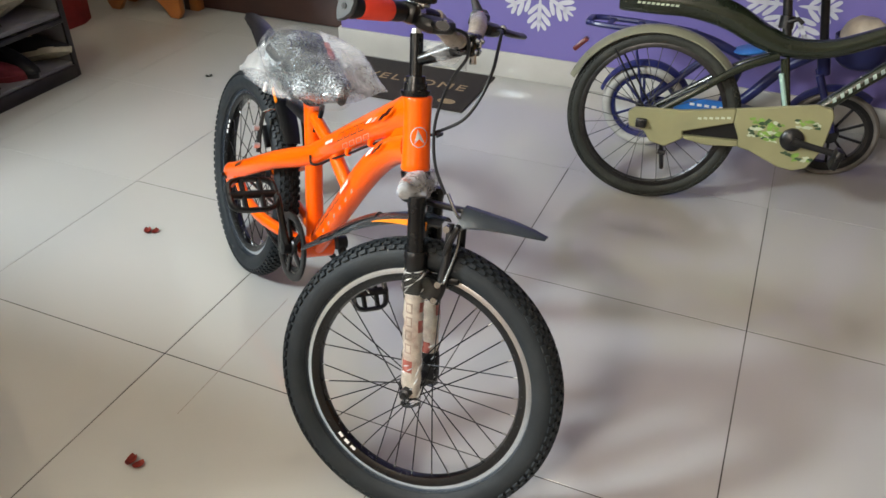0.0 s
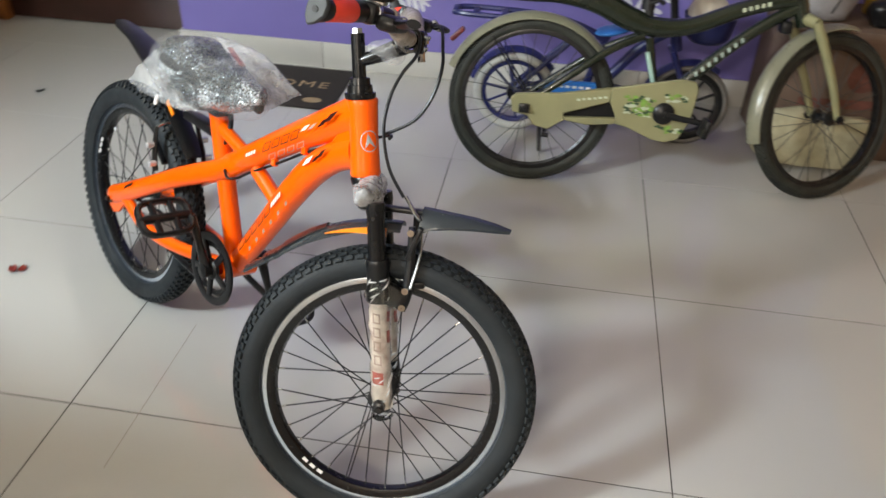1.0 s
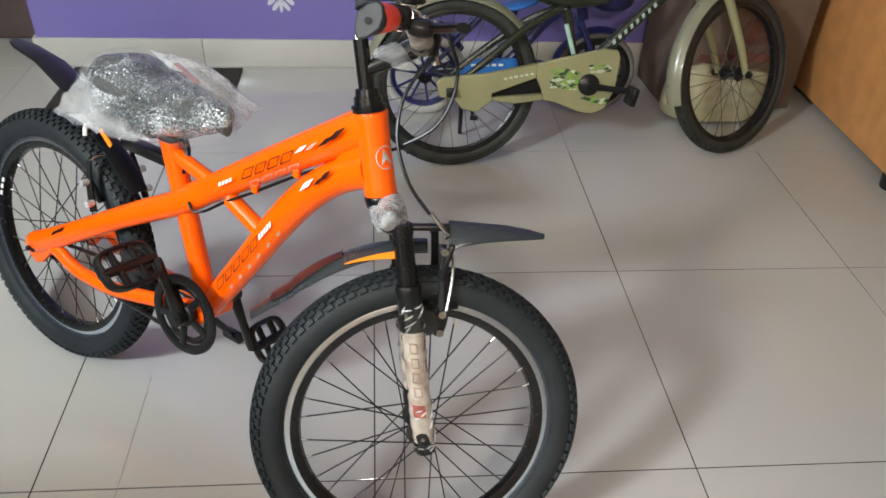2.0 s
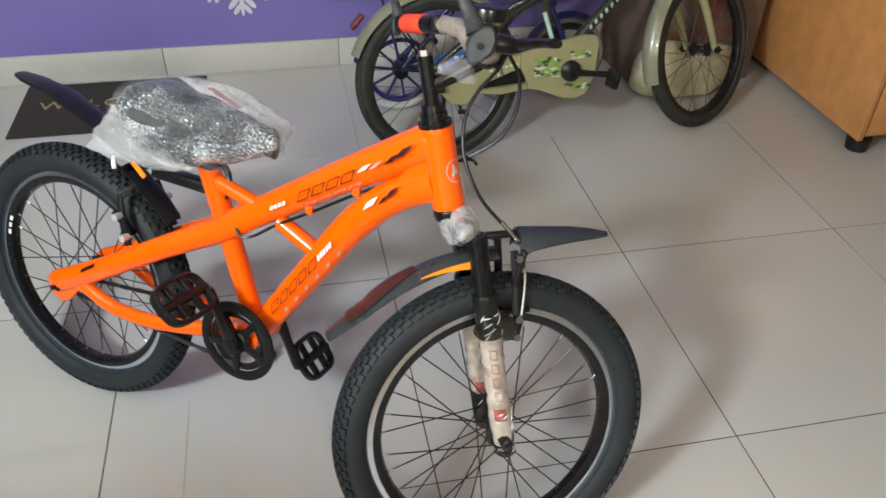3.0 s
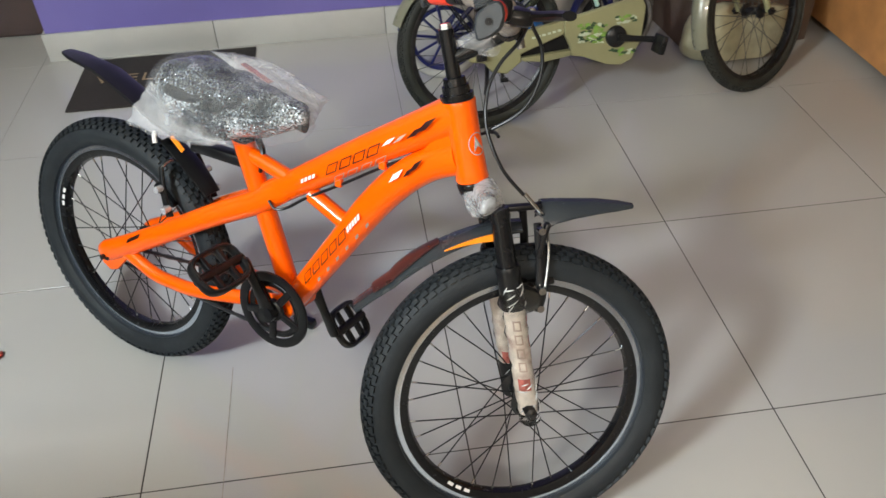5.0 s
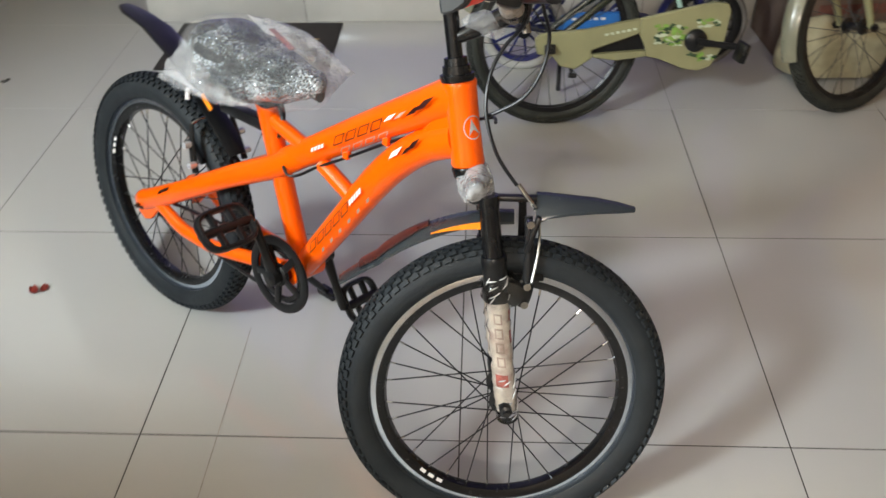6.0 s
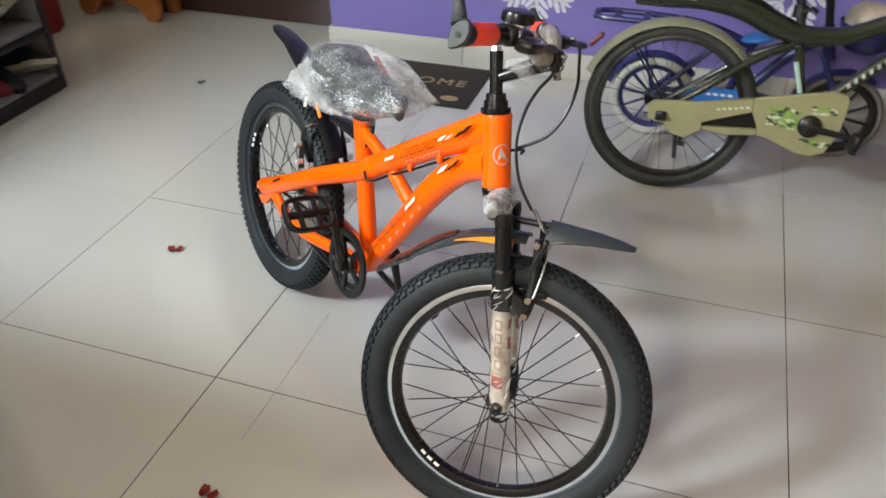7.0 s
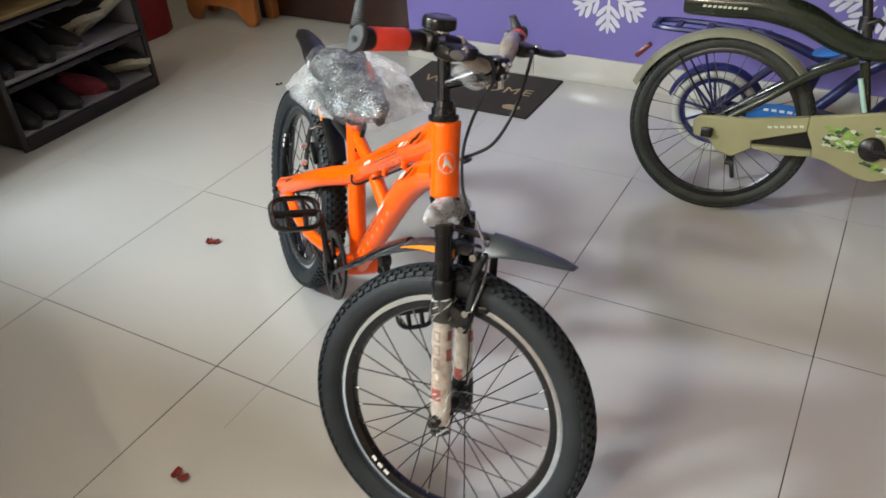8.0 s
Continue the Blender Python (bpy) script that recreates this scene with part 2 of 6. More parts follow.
BUBBLE_WRAP = wrap_material("bubble_wrap", (0.82, 0.83, 0.85), 0.40, 150, rough=0.22, strength=0.35)
CLOUDY_WRAP = wrap_material("creased_bubble_wrap", (0.82, 0.83, 0.85), 0.24, 150, rough=0.18, strength=0.5)
FILM_FOLD = mat("bright_film_fold", (0.88, 0.88, 0.88), dim=1.0, rough=0.10, var=0.1, scale=60, alpha=0.6, coat=1.0)
FILM = mat("glossy_clear_film", (0.96, 0.96, 0.96), dim=1.0, rough=0.07, var=0.02, scale=30, rvar=0.03, trans=1.0, ior=1.16, bump=0.9, bscale=55, coat=0.6)
CLING_SOFT = wrap_material("thin_bubble_wrap", (0.82, 0.83, 0.85), 0.10, 170)
FOIL = wrap_material("painted_glint_wrap", (0.30, 0.32, 0.335), 1.0, 150, rough=0.2, metal=0.35, strength=0.8)


def paint_glints(m):
    """Paints bright glint specks into the colour, over the dark cover showing between the bubbles of the wrap."""
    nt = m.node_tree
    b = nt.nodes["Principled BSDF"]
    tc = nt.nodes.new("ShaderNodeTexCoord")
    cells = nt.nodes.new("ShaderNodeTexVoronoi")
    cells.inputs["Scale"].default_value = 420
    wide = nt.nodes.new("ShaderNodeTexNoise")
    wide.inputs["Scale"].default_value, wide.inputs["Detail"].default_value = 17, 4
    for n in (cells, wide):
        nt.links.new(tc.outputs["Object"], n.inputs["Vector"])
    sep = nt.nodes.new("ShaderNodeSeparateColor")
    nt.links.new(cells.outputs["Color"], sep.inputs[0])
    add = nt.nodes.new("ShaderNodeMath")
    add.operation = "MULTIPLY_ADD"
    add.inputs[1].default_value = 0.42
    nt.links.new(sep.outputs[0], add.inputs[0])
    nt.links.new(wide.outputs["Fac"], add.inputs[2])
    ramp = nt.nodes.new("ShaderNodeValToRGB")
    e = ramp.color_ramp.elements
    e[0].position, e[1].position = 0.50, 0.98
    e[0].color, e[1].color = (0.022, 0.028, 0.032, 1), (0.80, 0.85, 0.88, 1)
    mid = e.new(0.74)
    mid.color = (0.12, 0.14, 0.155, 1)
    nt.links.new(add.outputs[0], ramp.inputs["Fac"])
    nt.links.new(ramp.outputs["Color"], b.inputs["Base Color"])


paint_glints(FOIL)

# ---- shape helpers ----


def V(*a):
    return Vector(a)


def spline(pts, n=8):
    """Points of a smooth curve through pts."""
    pts = [Vector(p) for p in pts]
    out = []
    for i in range(len(pts) - 1):
        p0, p1, p2, p3 = pts[max(i - 1, 0)], pts[i], pts[i + 1], pts[min(i + 2, len(pts) - 1)]
        for k in range(n):
            t = k / n
            out.append(0.5 * (2 * p1 + (p2 - p0) * t + (2 * p0 - 5 * p1 + 4 * p2 - p3) * t * t + (3 * p1 - p0 - 3 * p2 + p3) * t ** 3))
    out.append(pts[-1])
    return out


def sweep(bm, pts, rad, seg=12, flat=1.0, side=None, closed=False, caps=True):
    """A tube along pts. rad: one radius or one per point; flat: how much wider it is along side than across."""
    pts = [Vector(p) for p in pts]
    n = len(pts)
    rads = list(rad) if isinstance(rad, (list, tuple)) else [rad] * n
    if len(rads) != n:
        rads = [float(np.interp(i / (n - 1), np.linspace(0, 1, len(rads)), rads)) for i in range(n)]
    ref = Vector(side).normalized() if side is not None else None
    rings, last = [], None
    for i, p in enumerate(pts):
        if closed:
            d = (pts[(i + 1) % n] - pts[i - 1]).normalized()
        else:
            d = (pts[min(i + 1, n - 1)] - pts[max(i - 1, 0)]).normalized()
        if ref is not None:
            s = (ref - d * ref.dot(d)).normalized()
        elif last is None:
            s = d.orthogonal().normalized()
        else:
            s = (last - d * last.dot(d)).normalized()
        last = s
        w = d.cross(s)
        rings.append([bm.verts.new(p + rads[i] * (flat * math.cos(a) * s + math.sin(a) * w)) for a in [2 * math.pi * k / seg for k in range(seg)]])
    for i in range(n if closed else n - 1):
        a, b = rings[i], rings[(i + 1) % n]
        for k in range(seg):
            bm.faces.new((a[k], a[(k + 1) % seg], b[(k + 1) % seg], b[k]))
    if caps and not closed:
        bm.faces.new(rings[0][::-1])
        bm.faces.new(rings[-1])
    return bm


def lathe(bm, prof, seg=48, closed=True, m=None, a0=0.0, a1=2 * math.pi):
    """Turns a profile of (radius, y) round the y axis; a0, a1: a part of the turn."""
    whole = abs(a1 - a0 - 2 * math.pi) < 1e-6
    count = seg if whole else seg + 1
    rings = []
    for i in range(count):
        a = a0 + (a1 - a0) * i / seg
        rings.append([bm.verts.new((m or Matrix()) @ Vector((r * math.cos(a), y, r * math.sin(a)))) for r, y in prof])
    k = len(prof)
    for i in range(seg):
        a, b = rings[i], rings[(i + 1) % count]
        for j in range(k if closed else k - 1):
            bm.faces.new((a[j], b[j], b[(j + 1) % k], a[(j + 1) % k]))
    if not whole and closed:
        bm.faces.new(rings[0])
        bm.faces.new(rings[-1][::-1])
    return bm


def block(bm, sx, sy, sz, m=None, bevel=0.0):
    b2 = bmesh.new()
    bmesh.ops.create_cube(b2, size=1.0, matrix=Matrix.Diagonal((sx, sy, sz, 1)))
    if bevel:
        bmesh.ops.bevel(b2, geom=b2.edges[:], offset=bevel, segments=2, profile=0.5, affect="EDGES")
    merge(bm, b2, m)
    return bm


def merge(bm, other, m=None):
    m = m or Matrix()
    idx = [bm.verts.new(m @ v.co) for v in other.verts]
    other.verts.index_update()
    for f in other.faces:
        bm.faces.new([idx[v.index] for v in f.verts])
    other.free()


def plate(bm, outline, y0, y1, bevel=0.0):
    """An outline in x and z, thick from y0 to y1."""
    b2 = bmesh.new()
    lo = [b2.verts.new((x, y0, z)) for x, z in outline]
    hi = [b2.verts.new((x, y1, z)) for x, z in outline]
    n = len(outline)
    b2.faces.new(lo[::-1])
    b2.faces.new(hi)
    for i in range(n):
        b2.faces.new((lo[i], lo[(i + 1) % n], hi[(i + 1) % n], hi[i]))
    bmesh.ops.recalc_face_normals(b2, faces=b2.faces[:])
    if bevel:
        bmesh.ops.bevel(b2, geom=b2.edges[:], offset=bevel, segments=1, affect="EDGES")
    merge(bm, b2)
    return bm


def band(bm, pts, half, drop, thick, seg=6):
    """A mudguard: a curved strip along pts (in x, z), half as wide as given at each point, its sides dropping inwards."""
    n = len(pts)
    halves = [float(np.interp(i / (n - 1), np.linspace(0, 1, len(half)), half)) for i in range(n)]
    drops = [float(np.interp(i / (n - 1), np.linspace(0, 1, len(drop)), drop)) for i in range(n)]
    rows = []
    for i in range(n):
        p, a, b = V(pts[i][0], 0, pts[i][1]), pts[max(i - 1, 0)], pts[min(i + 1, n - 1)]
        d = V(b[0] - a[0], 0, b[1] - a[1]).normalized()
        up = V(-d.z, 0, d.x)
        if up.z < 0 and abs(up.z) > 0.3:
            up = -up
        row = []
        for off in (0.0, thick):
            for k in range(seg + 1):
                s = -1 + 2 * k / seg
                row.append(bm.verts.new(p + V(0, s * halves[i], 0) + up * (off - drops[i] * s * s)))
        rows.append(row)
    m = seg + 1
    for i in range(n - 1):
        a, b = rows[i], rows[i + 1]
        for k in range(seg):
            bm.faces.new((a[k], a[k + 1], b[k + 1], b[k]))
            bm.faces.new((a[m + k], b[m + k], b[m + k + 1], a[m + k + 1]))
        bm.faces.new((a[0], b[0], b[m], a[m]))
        bm.faces.new((a[seg], a[m + seg], b[m + seg], b[seg]))
    for r in (rows[0], rows[-1]):
        for k in range(seg):
            bm.faces.new((r[k], r[k + 1], r[m + k + 1], r[m + k]))
    return bm


def part(name, bm, material, parent=None, label="", m=None, sharp=40):
    """Links a bmesh as one mesh object, under a thing or a part if one is given."""
    bmesh.ops.recalc_face_normals(bm, faces=bm.faces[:])
    me = bpy.data.meshes.new(name)
    bm.to_mesh(me)
    bm.free()
    me.materials.append(material)
    me.polygons.foreach_set("use_smooth", [True] * len(me.polygons))
    me.set_sharp_from_angle(angle=radians(sharp))
    ob = new(name, me)
    if parent is not None:
        ob.parent = parent
    if m is not None:
        ob.matrix_basis = m
    if label:
        ob["label"] = label
    return ob


def thing(name, m, label, category, group="", kind=""):
    ob = new(name)
    ob.empty_display_size = 0.1
    ob.matrix_basis = m
    return tagged(ob, label, category, group, kind)


def solid(name, bm, material, label, category, kind="", m=None, group="", sharp=40):
    return tagged(part(name, bm, material, None, "", m, sharp), label, category, group, kind)


def arc(cx, cz, r, a0, a1, n=24):
    return [(cx + r * math.cos(radians(a0 + (a1 - a0) * i / n)), cz + r * math.sin(radians(a0 + (a1 - a0) * i / n))) for i in range(n + 1)]


def crumple(bm, amount, scale, seed=0.0):
    for v in bm.verts:
        n = noise.noise_vector(v.co * scale + V(seed, seed * 1.7, seed * 0.6))
        v.co += n * amount


# ---- the room ----
FLOOR_X, FLOOR_Y = (-3.6, 2.4), (-3.6, 1.8)
bm = bmesh.new()
block(bm, 6.0, 5.4, 0.1, pose(-0.6, -0.9, -0.0508))
floor = solid("floor", bm, GROUT, "polished pale beige square tiled floor", "floor", "structure")

WALL_Y = 1.236
bm = bmesh.new()
block(bm, 2.4 + 1.765, 0.16, 2.8, pose((2.4 - 1.765) / 2, WALL_Y + 0.08, 1.4))
solid("wall_north", bm, PURPLE, "purple painted wall with white snowflake decals", "wall", "structure")
bm = bmesh.new()
block(bm, 2.4 + 1.765, 0.008, 0.097, pose((2.4 - 1.765) / 2, WALL_Y - 0.0042, 0.0492))
baseboard = solid("baseboard", bm, GROUT, "cream tile skirting along the purple wall", "skirting", "structure")
edges = [-1.777, -1.2, -0.6, 0.0, 0.6, 1.2, 1.8, 2.4]
for x0, x1 in zip(edges, edges[1:]):
    bm = bmesh.new()
    block(bm, x1 - x0 - 0.0022, 0.012, 0.1, pose((x0 + x1) / 2, WALL_Y - 0.0062, 0.0502), 0.0015)
    part("skirting_tile", bm, SKIRT, baseboard)
bm = bmesh.new()
block(bm, 0.012, 0.16, 0.1, pose(-1.7712, WALL_Y + 0.081, 0.0502), 0.0015)
part("skirting_tile", bm, SKIRT, baseboard)
bm = bmesh.new()
block(bm, 0.16, 5.4, 2.8, pose(2.48, -0.9, 1.4))
solid("wall_east", bm, TAN_WALL, "plain tan wall", "wall", "structure")
bm = bmesh.new()
block(bm, 0.16, 5.4, 2.8, pose(-3.68, -0.9, 1.4))
solid("wall_west", bm, TAN_WALL, "plain tan wall", "wall", "structure")
# unseen half wall, added to block the hanging lamp from the near floor
bm = bmesh.new()
block(bm, 2.10, 0.12, 1.00, pose(-2.55, -1.30, 0.50), 0.004)
solid("wall_partition", bm, TAN_WALL, "unseen tan half-height wall added to shade the floor", "wall", "structure")
# added wall behind the camera, its open doorway sized to limit the fill light
bm = bmesh.new()
for sx, sz, x, z in ((2.84, 2.8, -2.18, 1.4), (0.38, 0.75, -0.57, 2.425), (2.78, 2.8, 1.01, 1.4)):
    block(bm, sx, 0.12, sz, pose(x, -2.35, z))
solid("wall_doorway", bm, TAN_WALL, "unseen tan wall added with a narrow opening to limit the fill light", "wall", "structure")
bm = bmesh.new()
block(bm, 2.0, 0.16, 2.8, pose(-2.6 - 0.165, 1.88, 1.4))
solid("wall_recess", bm, WHITE_WALL, "plain cream wall behind the doorway", "wall", "structure")
bm = bmesh.new()
block(bm, 6.0, 0.16, 2.8, pose(-0.6, -3.68, 1.4))
solid("wall_south", bm, TAN_WALL, "plain tan wall", "wall", "structure")
bm = bmesh.new()
block(bm, 6.0, 5.6, 0.1, pose(-0.6, -0.9, 2.851))
solid("ceiling", bm, CREAM_CEILING, "plain cream ceiling", "ceiling", "structure")

# ---- the brown door in the recess ----
door = thing("door_1", pose(-2.24, 1.46, 0), "closed dark brown wooden door beside the purple wall", "door", "", "structure")
bm = bmesh.new()
block(bm, 0.86, 0.04, 2.05, pose(0, 0.02, 1.03), 0.003)
part("door_leaf", bm, DARK_WOOD, door)
for z, h in ((0.55, 0.7), (1.45, 0.8)):
    for x in (-0.2, 0.2):
        bm = bmesh.new()
        block(bm, 0.3, 0.012, h, pose(x, -0.005, z), 0.004)
        part("panel", bm, DARK_WOOD, door)
for x in (-0.46, 0.46):
    bm = bmesh.new()
    block(bm, 0.06, 0.1, 2.12, pose(x, 0.0, 1.06), 0.004)
    part("frame", bm, DARK_WOOD, door)
bm = bmesh.new()
block(bm, 0.98, 0.1, 0.06, pose(0, 0, 2.15), 0.004)
part("frame", bm, DARK_WOOD, door)

# ---- wall decals ----


def snowflake(x, z, size, turn):
    flake = thing("snowflake_decal", pose(x, WALL_Y - 0.0012, z, 0, turn, 0), "white snowflake sticker on the purple wall", "wall decal", "snowflakes on the wall")
    for k in range(6):
        m = Matrix.Rotation(k * math.pi / 3, 4, "Y")

        rise = [0.0]

        def lobe(x0, z0, ang, ln, wd):
            pts = []
            for i in range(14):
                t = 2 * math.pi * i / 14
                px, pz = ln * 0.5 * (1 - math.cos(t)), wd * math.sin(t) * (0.75 + 0.35 * (1 - math.cos(t)) * 0.5)
                c, s = math.cos(ang), math.sin(ang)
                pts.append((x0 + c * px - s * pz, z0 + s * px + c * pz))
            bm = bmesh.new()
            plate(bm, pts, -0.0006, 0.0006 + rise[0])
            bm.transform(m)
            part("leaf", bm, DECAL_WHITE, flake)
            rise[0] = 0.0003 - rise[0]

        lobe(size * 0.10, 0, 0, size * 0.9, size * 0.055)
        for s in (-1, 1):
            lobe(size * 0.30, s * size * 0.02, s * 0.75, size * 0.40, size * 0.06)
            lobe(size * 0.50, s * size * 0.02, s * 0.72, size * 0.42, size * 0.065)
            lobe(size * 0.70, s * size * 0.02, s * 0.62, size * 0.30, size * 0.055)
    return flake


snowflake(-0.915, 0.345, 0.15, 30)
snowflake(-0.06, 0.40, 0.15, 0)

# ---- the door mat ----
door_mat = thing("door_mat", pose(-1.355, 1.022, 0), "dark brown welcome mat with tan lettering", "door mat")
bm = bmesh.new()
block(bm, 0.58, 0.352, 0.007, pose(0, 0, 0.0036), 0.002)
part("mat_body", bm, MAT_BROWN, door_mat)


def lettering(text, size, material, parent, m, name, depth=0.0006):
    cu = bpy.data.curves.new("text", "FONT")
    cu.body, cu.size, cu.align_x, cu.align_y, cu.extrude, cu.space_character = text, size, "CENTER", "CENTER", depth, 1.22
    tmp = bpy.data.objects.new("text", cu)
    scene.collection.objects.link(tmp)
    me = bpy.data.meshes.new_from_object(tmp.evaluated_get(bpy.context.evaluated_depsgraph_get()))
    bpy.data.objects.remove(tmp)
    me.materials.append(material)
    ob = new(name, me)
    ob.parent, ob.matrix_basis = parent, m
    return ob


bpy.context.view_layer.update()
lettering("WELCOME", 0.075, MAT_GOLD, door_mat, pose(0.0, 0.015, 0.0078) @ Matrix.Diagonal((1.12, 1.0, 1, 1)), "lettering")
bm = bmesh.new()
lathe(bm, [(0.0005, 0.0), (0.026, 0.0), (0.026, 0.0008), (0.0005, 0.0008)], 20, True, pose(0.205, -0.115, 0.0072, 90) @ Matrix.Diagonal((1.35, 1, 0.8, 1)))
part("emblem", bm, MAT_GOLD, door_mat)

# ---- the shoe rack ----
rack = thing("shoe_rack", pose(-2.59, 0.265, 0), "dark shoe rack with pale shelves half full of shoes", "shoe rack")
for y in (0.312, -0.312):
    bm = bmesh.new()
    block(bm, 0.32, 0.012, 0.62, pose(-0.162, y, 0.315), 0.001)
    part("side_panel", bm, SHELF_PALE if y > 0 else RACK_DARK, rack)
    bm = bmesh.new()
    block(bm, 0.012, 0.022, 0.63, pose(0.0, y, 0.315), 0.002)
    part("edge_strip", bm, RACK_DARK, rack)
for z in (0.052, 0.248, 0.45):
    bm = bmesh.new()
    block(bm, 0.315, 0.604, 0.016, pose(-0.160, 0, z), 0.001)
    part("shelf", bm, SHELF_PALE if z < 0.4 else TAN, rack)
    bm = bmesh.new()
    block(bm, 0.014, 0.604, 0.05 if z < 0.1 else 0.018, pose(0.004, 0, z - (0.027 if z < 0.1 else 0.022)), 0.002)
    part("shelf_edge", bm, RACK_DARK, rack)
bm = bmesh.new()
block(bm, 0.008, 0.62, 0.61, pose(-0.322, 0, 0.32))
part("back_panel", bm, RACK_DARK, rack)
bm = bmesh.new()
block(bm, 0.34, 0.66, 0.02, pose(-0.16, 0, 0.642), 0.002)
part("top_board", bm, RACK_DARK, rack)


def shoe(m, upper_mat, sole_mat, label, length=0.24):
    sh = thing("shoe", m, label, "shoe", "shoes on the rack")
    k = length / 0.24
    bm = bmesh.new()
    outline = []
    for i in range(20):
        t = 2 * math.pi * i / 20
        x = 0.12 * math.cos(t)
        w = (0.040 if x > 0 else 0.031) * math.sin(t) * (1 - 0.12 * math.cos(2 * t))
        outline.append((x * k, w * k))
    lo = [bm.verts.new((x, y, 0.0)) for x, y in outline]
    hi = [bm.verts.new((x * 1.03, y * 1.05, 0.022 + (0.008 if x < -0.05 else 0))) for x, y in outline]
    bm.faces.new(lo[::-1]), bm.faces.new(hi)
    for i in range(20):
        bm.faces.new((lo[i], lo[(i + 1) % 20], hi[(i + 1) % 20], hi[i]))
    part("sole", bm, sole_mat, sh)
    bm = bmesh.new()
    rings = []
    for s in np.linspace(-0.115, 0.118, 12):
        w = 0.036 * (1 - (abs(s) / 0.124) ** 4) ** 0.5 + 0.002
        h = float(np.interp(s, [-0.115, -0.08, 0.0, 0.06, 0.118], [0.055, 0.078, 0.07, 0.042, 0.012]))
        rings.append([bm.verts.new((s * k, w * k * math.cos(a), 0.018 + h * k * max(0, math.sin(a)) ** 0.7)) for a in np.linspace(0, math.pi, 9)])
    for a, b in zip(rings, rings[1:]):
        for i in range(8):
            bm.faces.new((a[i], a[i + 1], b[i + 1], b[i]))
    bm.faces.new(rings[0]), bm.faces.new(rings[-1][::-1])
    part("upper", bm, upper_mat, sh, "", None, 60)
    bm = bmesh.new()
    sweep(bm, [((-0.04 + 0.055 * math.cos(t)) * k, 0.022 * k * math.sin(t), (0.086 - 0.018 * math.cos(t)) * k) for t in np.linspace(0, 2 * math.pi, 16, endpoint=False)], 0.005, 6, closed=True)
    part("collar", bm, sole_mat, sh)
    low = min((m @ v.co).z for c in sh.children for v in c.data.vertices)
    sh.location.z += m.translation.z - low
    return sh


SHELF_LOW, SHELF_MID = 0.0605, 0.2565
shoe(pose(-2.68, 0.505, SHELF_LOW, -34, -8, 30), SHOE_BLACK, SHOE_CREAM, "black shoe with a cream sole tipped on its side")
shoe(pose(-2.70, 0.40, SHELF_LOW, 0, 0, -6), SHOE_BLACK, SHOE_BLACK, "worn black shoe on the lower shelf")
shoe(pose(-2.69, 0.32, SHELF_LOW, 0, 0, 38), SHOE_RED, SHOE_RED, "dark red canvas shoe on the lower shelf", 0.2)
shoe(pose(-2.70, 0.20, SHELF_LOW, 0, 0, 5), SHOE_BLACK, SHOE_BLACK, "worn black shoe on the lower shelf")
shoe(pose(-2.71, 0.11, SHELF_LOW, 0, 0, -3), SHOE_BLACK, SHOE_BLACK, "worn black shoe on the lower shelf")
shoe(pose(-2.70, 0.02, SHELF_LOW, 0, 0, 4), SHOE_BLACK, SHOE_BLACK, "worn black shoe on the lower shelf")
shoe(pose(-2.66, 0.47, SHELF_MID, -30, -30, 58), SHOE_BLACK, SHOE_CREAM, "black shoe with a cream sole tipped on its side")
shoe(pose(-2.70, 0.375, SHELF_MID, -26, -18, 40), SHOE_BLACK, SHOE_CREAM, "black shoe with a cream sole tipped on its side")
shoe(pose(-2.71, 0.28, SHELF_MID, 0, 0, 10), SHOE_BLACK, SHOE_GREY, "black shoe with a grey sole on the middle shelf")
shoe(pose(-2.70, 0.18, SHELF_MID, 0, 0, -8), SHOE_BLACK, SHOE_BLACK, "worn black shoe on the middle shelf")
shoe(pose(-2.71, 0.09, SHELF_MID, 0, 0, 3), SHOE_BLACK, SHOE_BLACK, "worn black shoe on the middle shelf")
shoe(pose(-2.71, 0.005, SHELF_MID, 0, 0, -2), SHOE_BLACK, SHOE_BLACK, "worn black shoe on the middle shelf")

# dark maroon box at the room's side, next to the rack; unseen height and length added for shade
bm = bmesh.new()
block(bm, 0.55, 1.0, 1.86, pose(0, 0, 0.97), 0.006)
cab = thing("wardrobe", pose(-2.775, -0.715, 0), "dark maroon wooden box beside the shoe rack, extended tall to shade the floor", "wardrobe")
bm2 = bmesh.new()
block(bm2, 0.53, 0.96, 0.06, pose(0, 0, 0.03), 0.003)
part("plinth", bm2, RACK_DARK, cab)
part("wardrobe_body", bm, mat("dark_maroon_wood", (0.05, 0.012, 0.010), 0.4, 0, 0.25, 8), cab)

# ---- the carved orange stand and the red cloth in the far corner ----
stand = thing("wooden_stand", pose(-2.86, 1.37, 0), "orange polished wooden stand with shaped feet", "stand")
bm = bmesh.new()
sc = [(-0.22, 0.32), (-0.22, 0.03), (-0.2, 0.0), (-0.15, 0.0), (-0.13, 0.03), (-0.09, 0.075), (0.03, 0.08), (0.09, 0.07), (0.13, 0.03), (0.15, 0.0), (0.2, 0.0), (0.22, 0.03), (0.22, 0.32)]
plate(bm, sc, -0.09, -0.06, 0.004)
part("front_apron", bm, ORANGE_WOOD, stand)
for x in (-0.19, 0.19):
    bm = bmesh.new()
    block(bm, 0.05, 0.05, 0.34, pose(x, 0.06, 0.17), 0.006)
    part("leg", bm, ORANGE_WOOD, stand)
bm = bmesh.new()
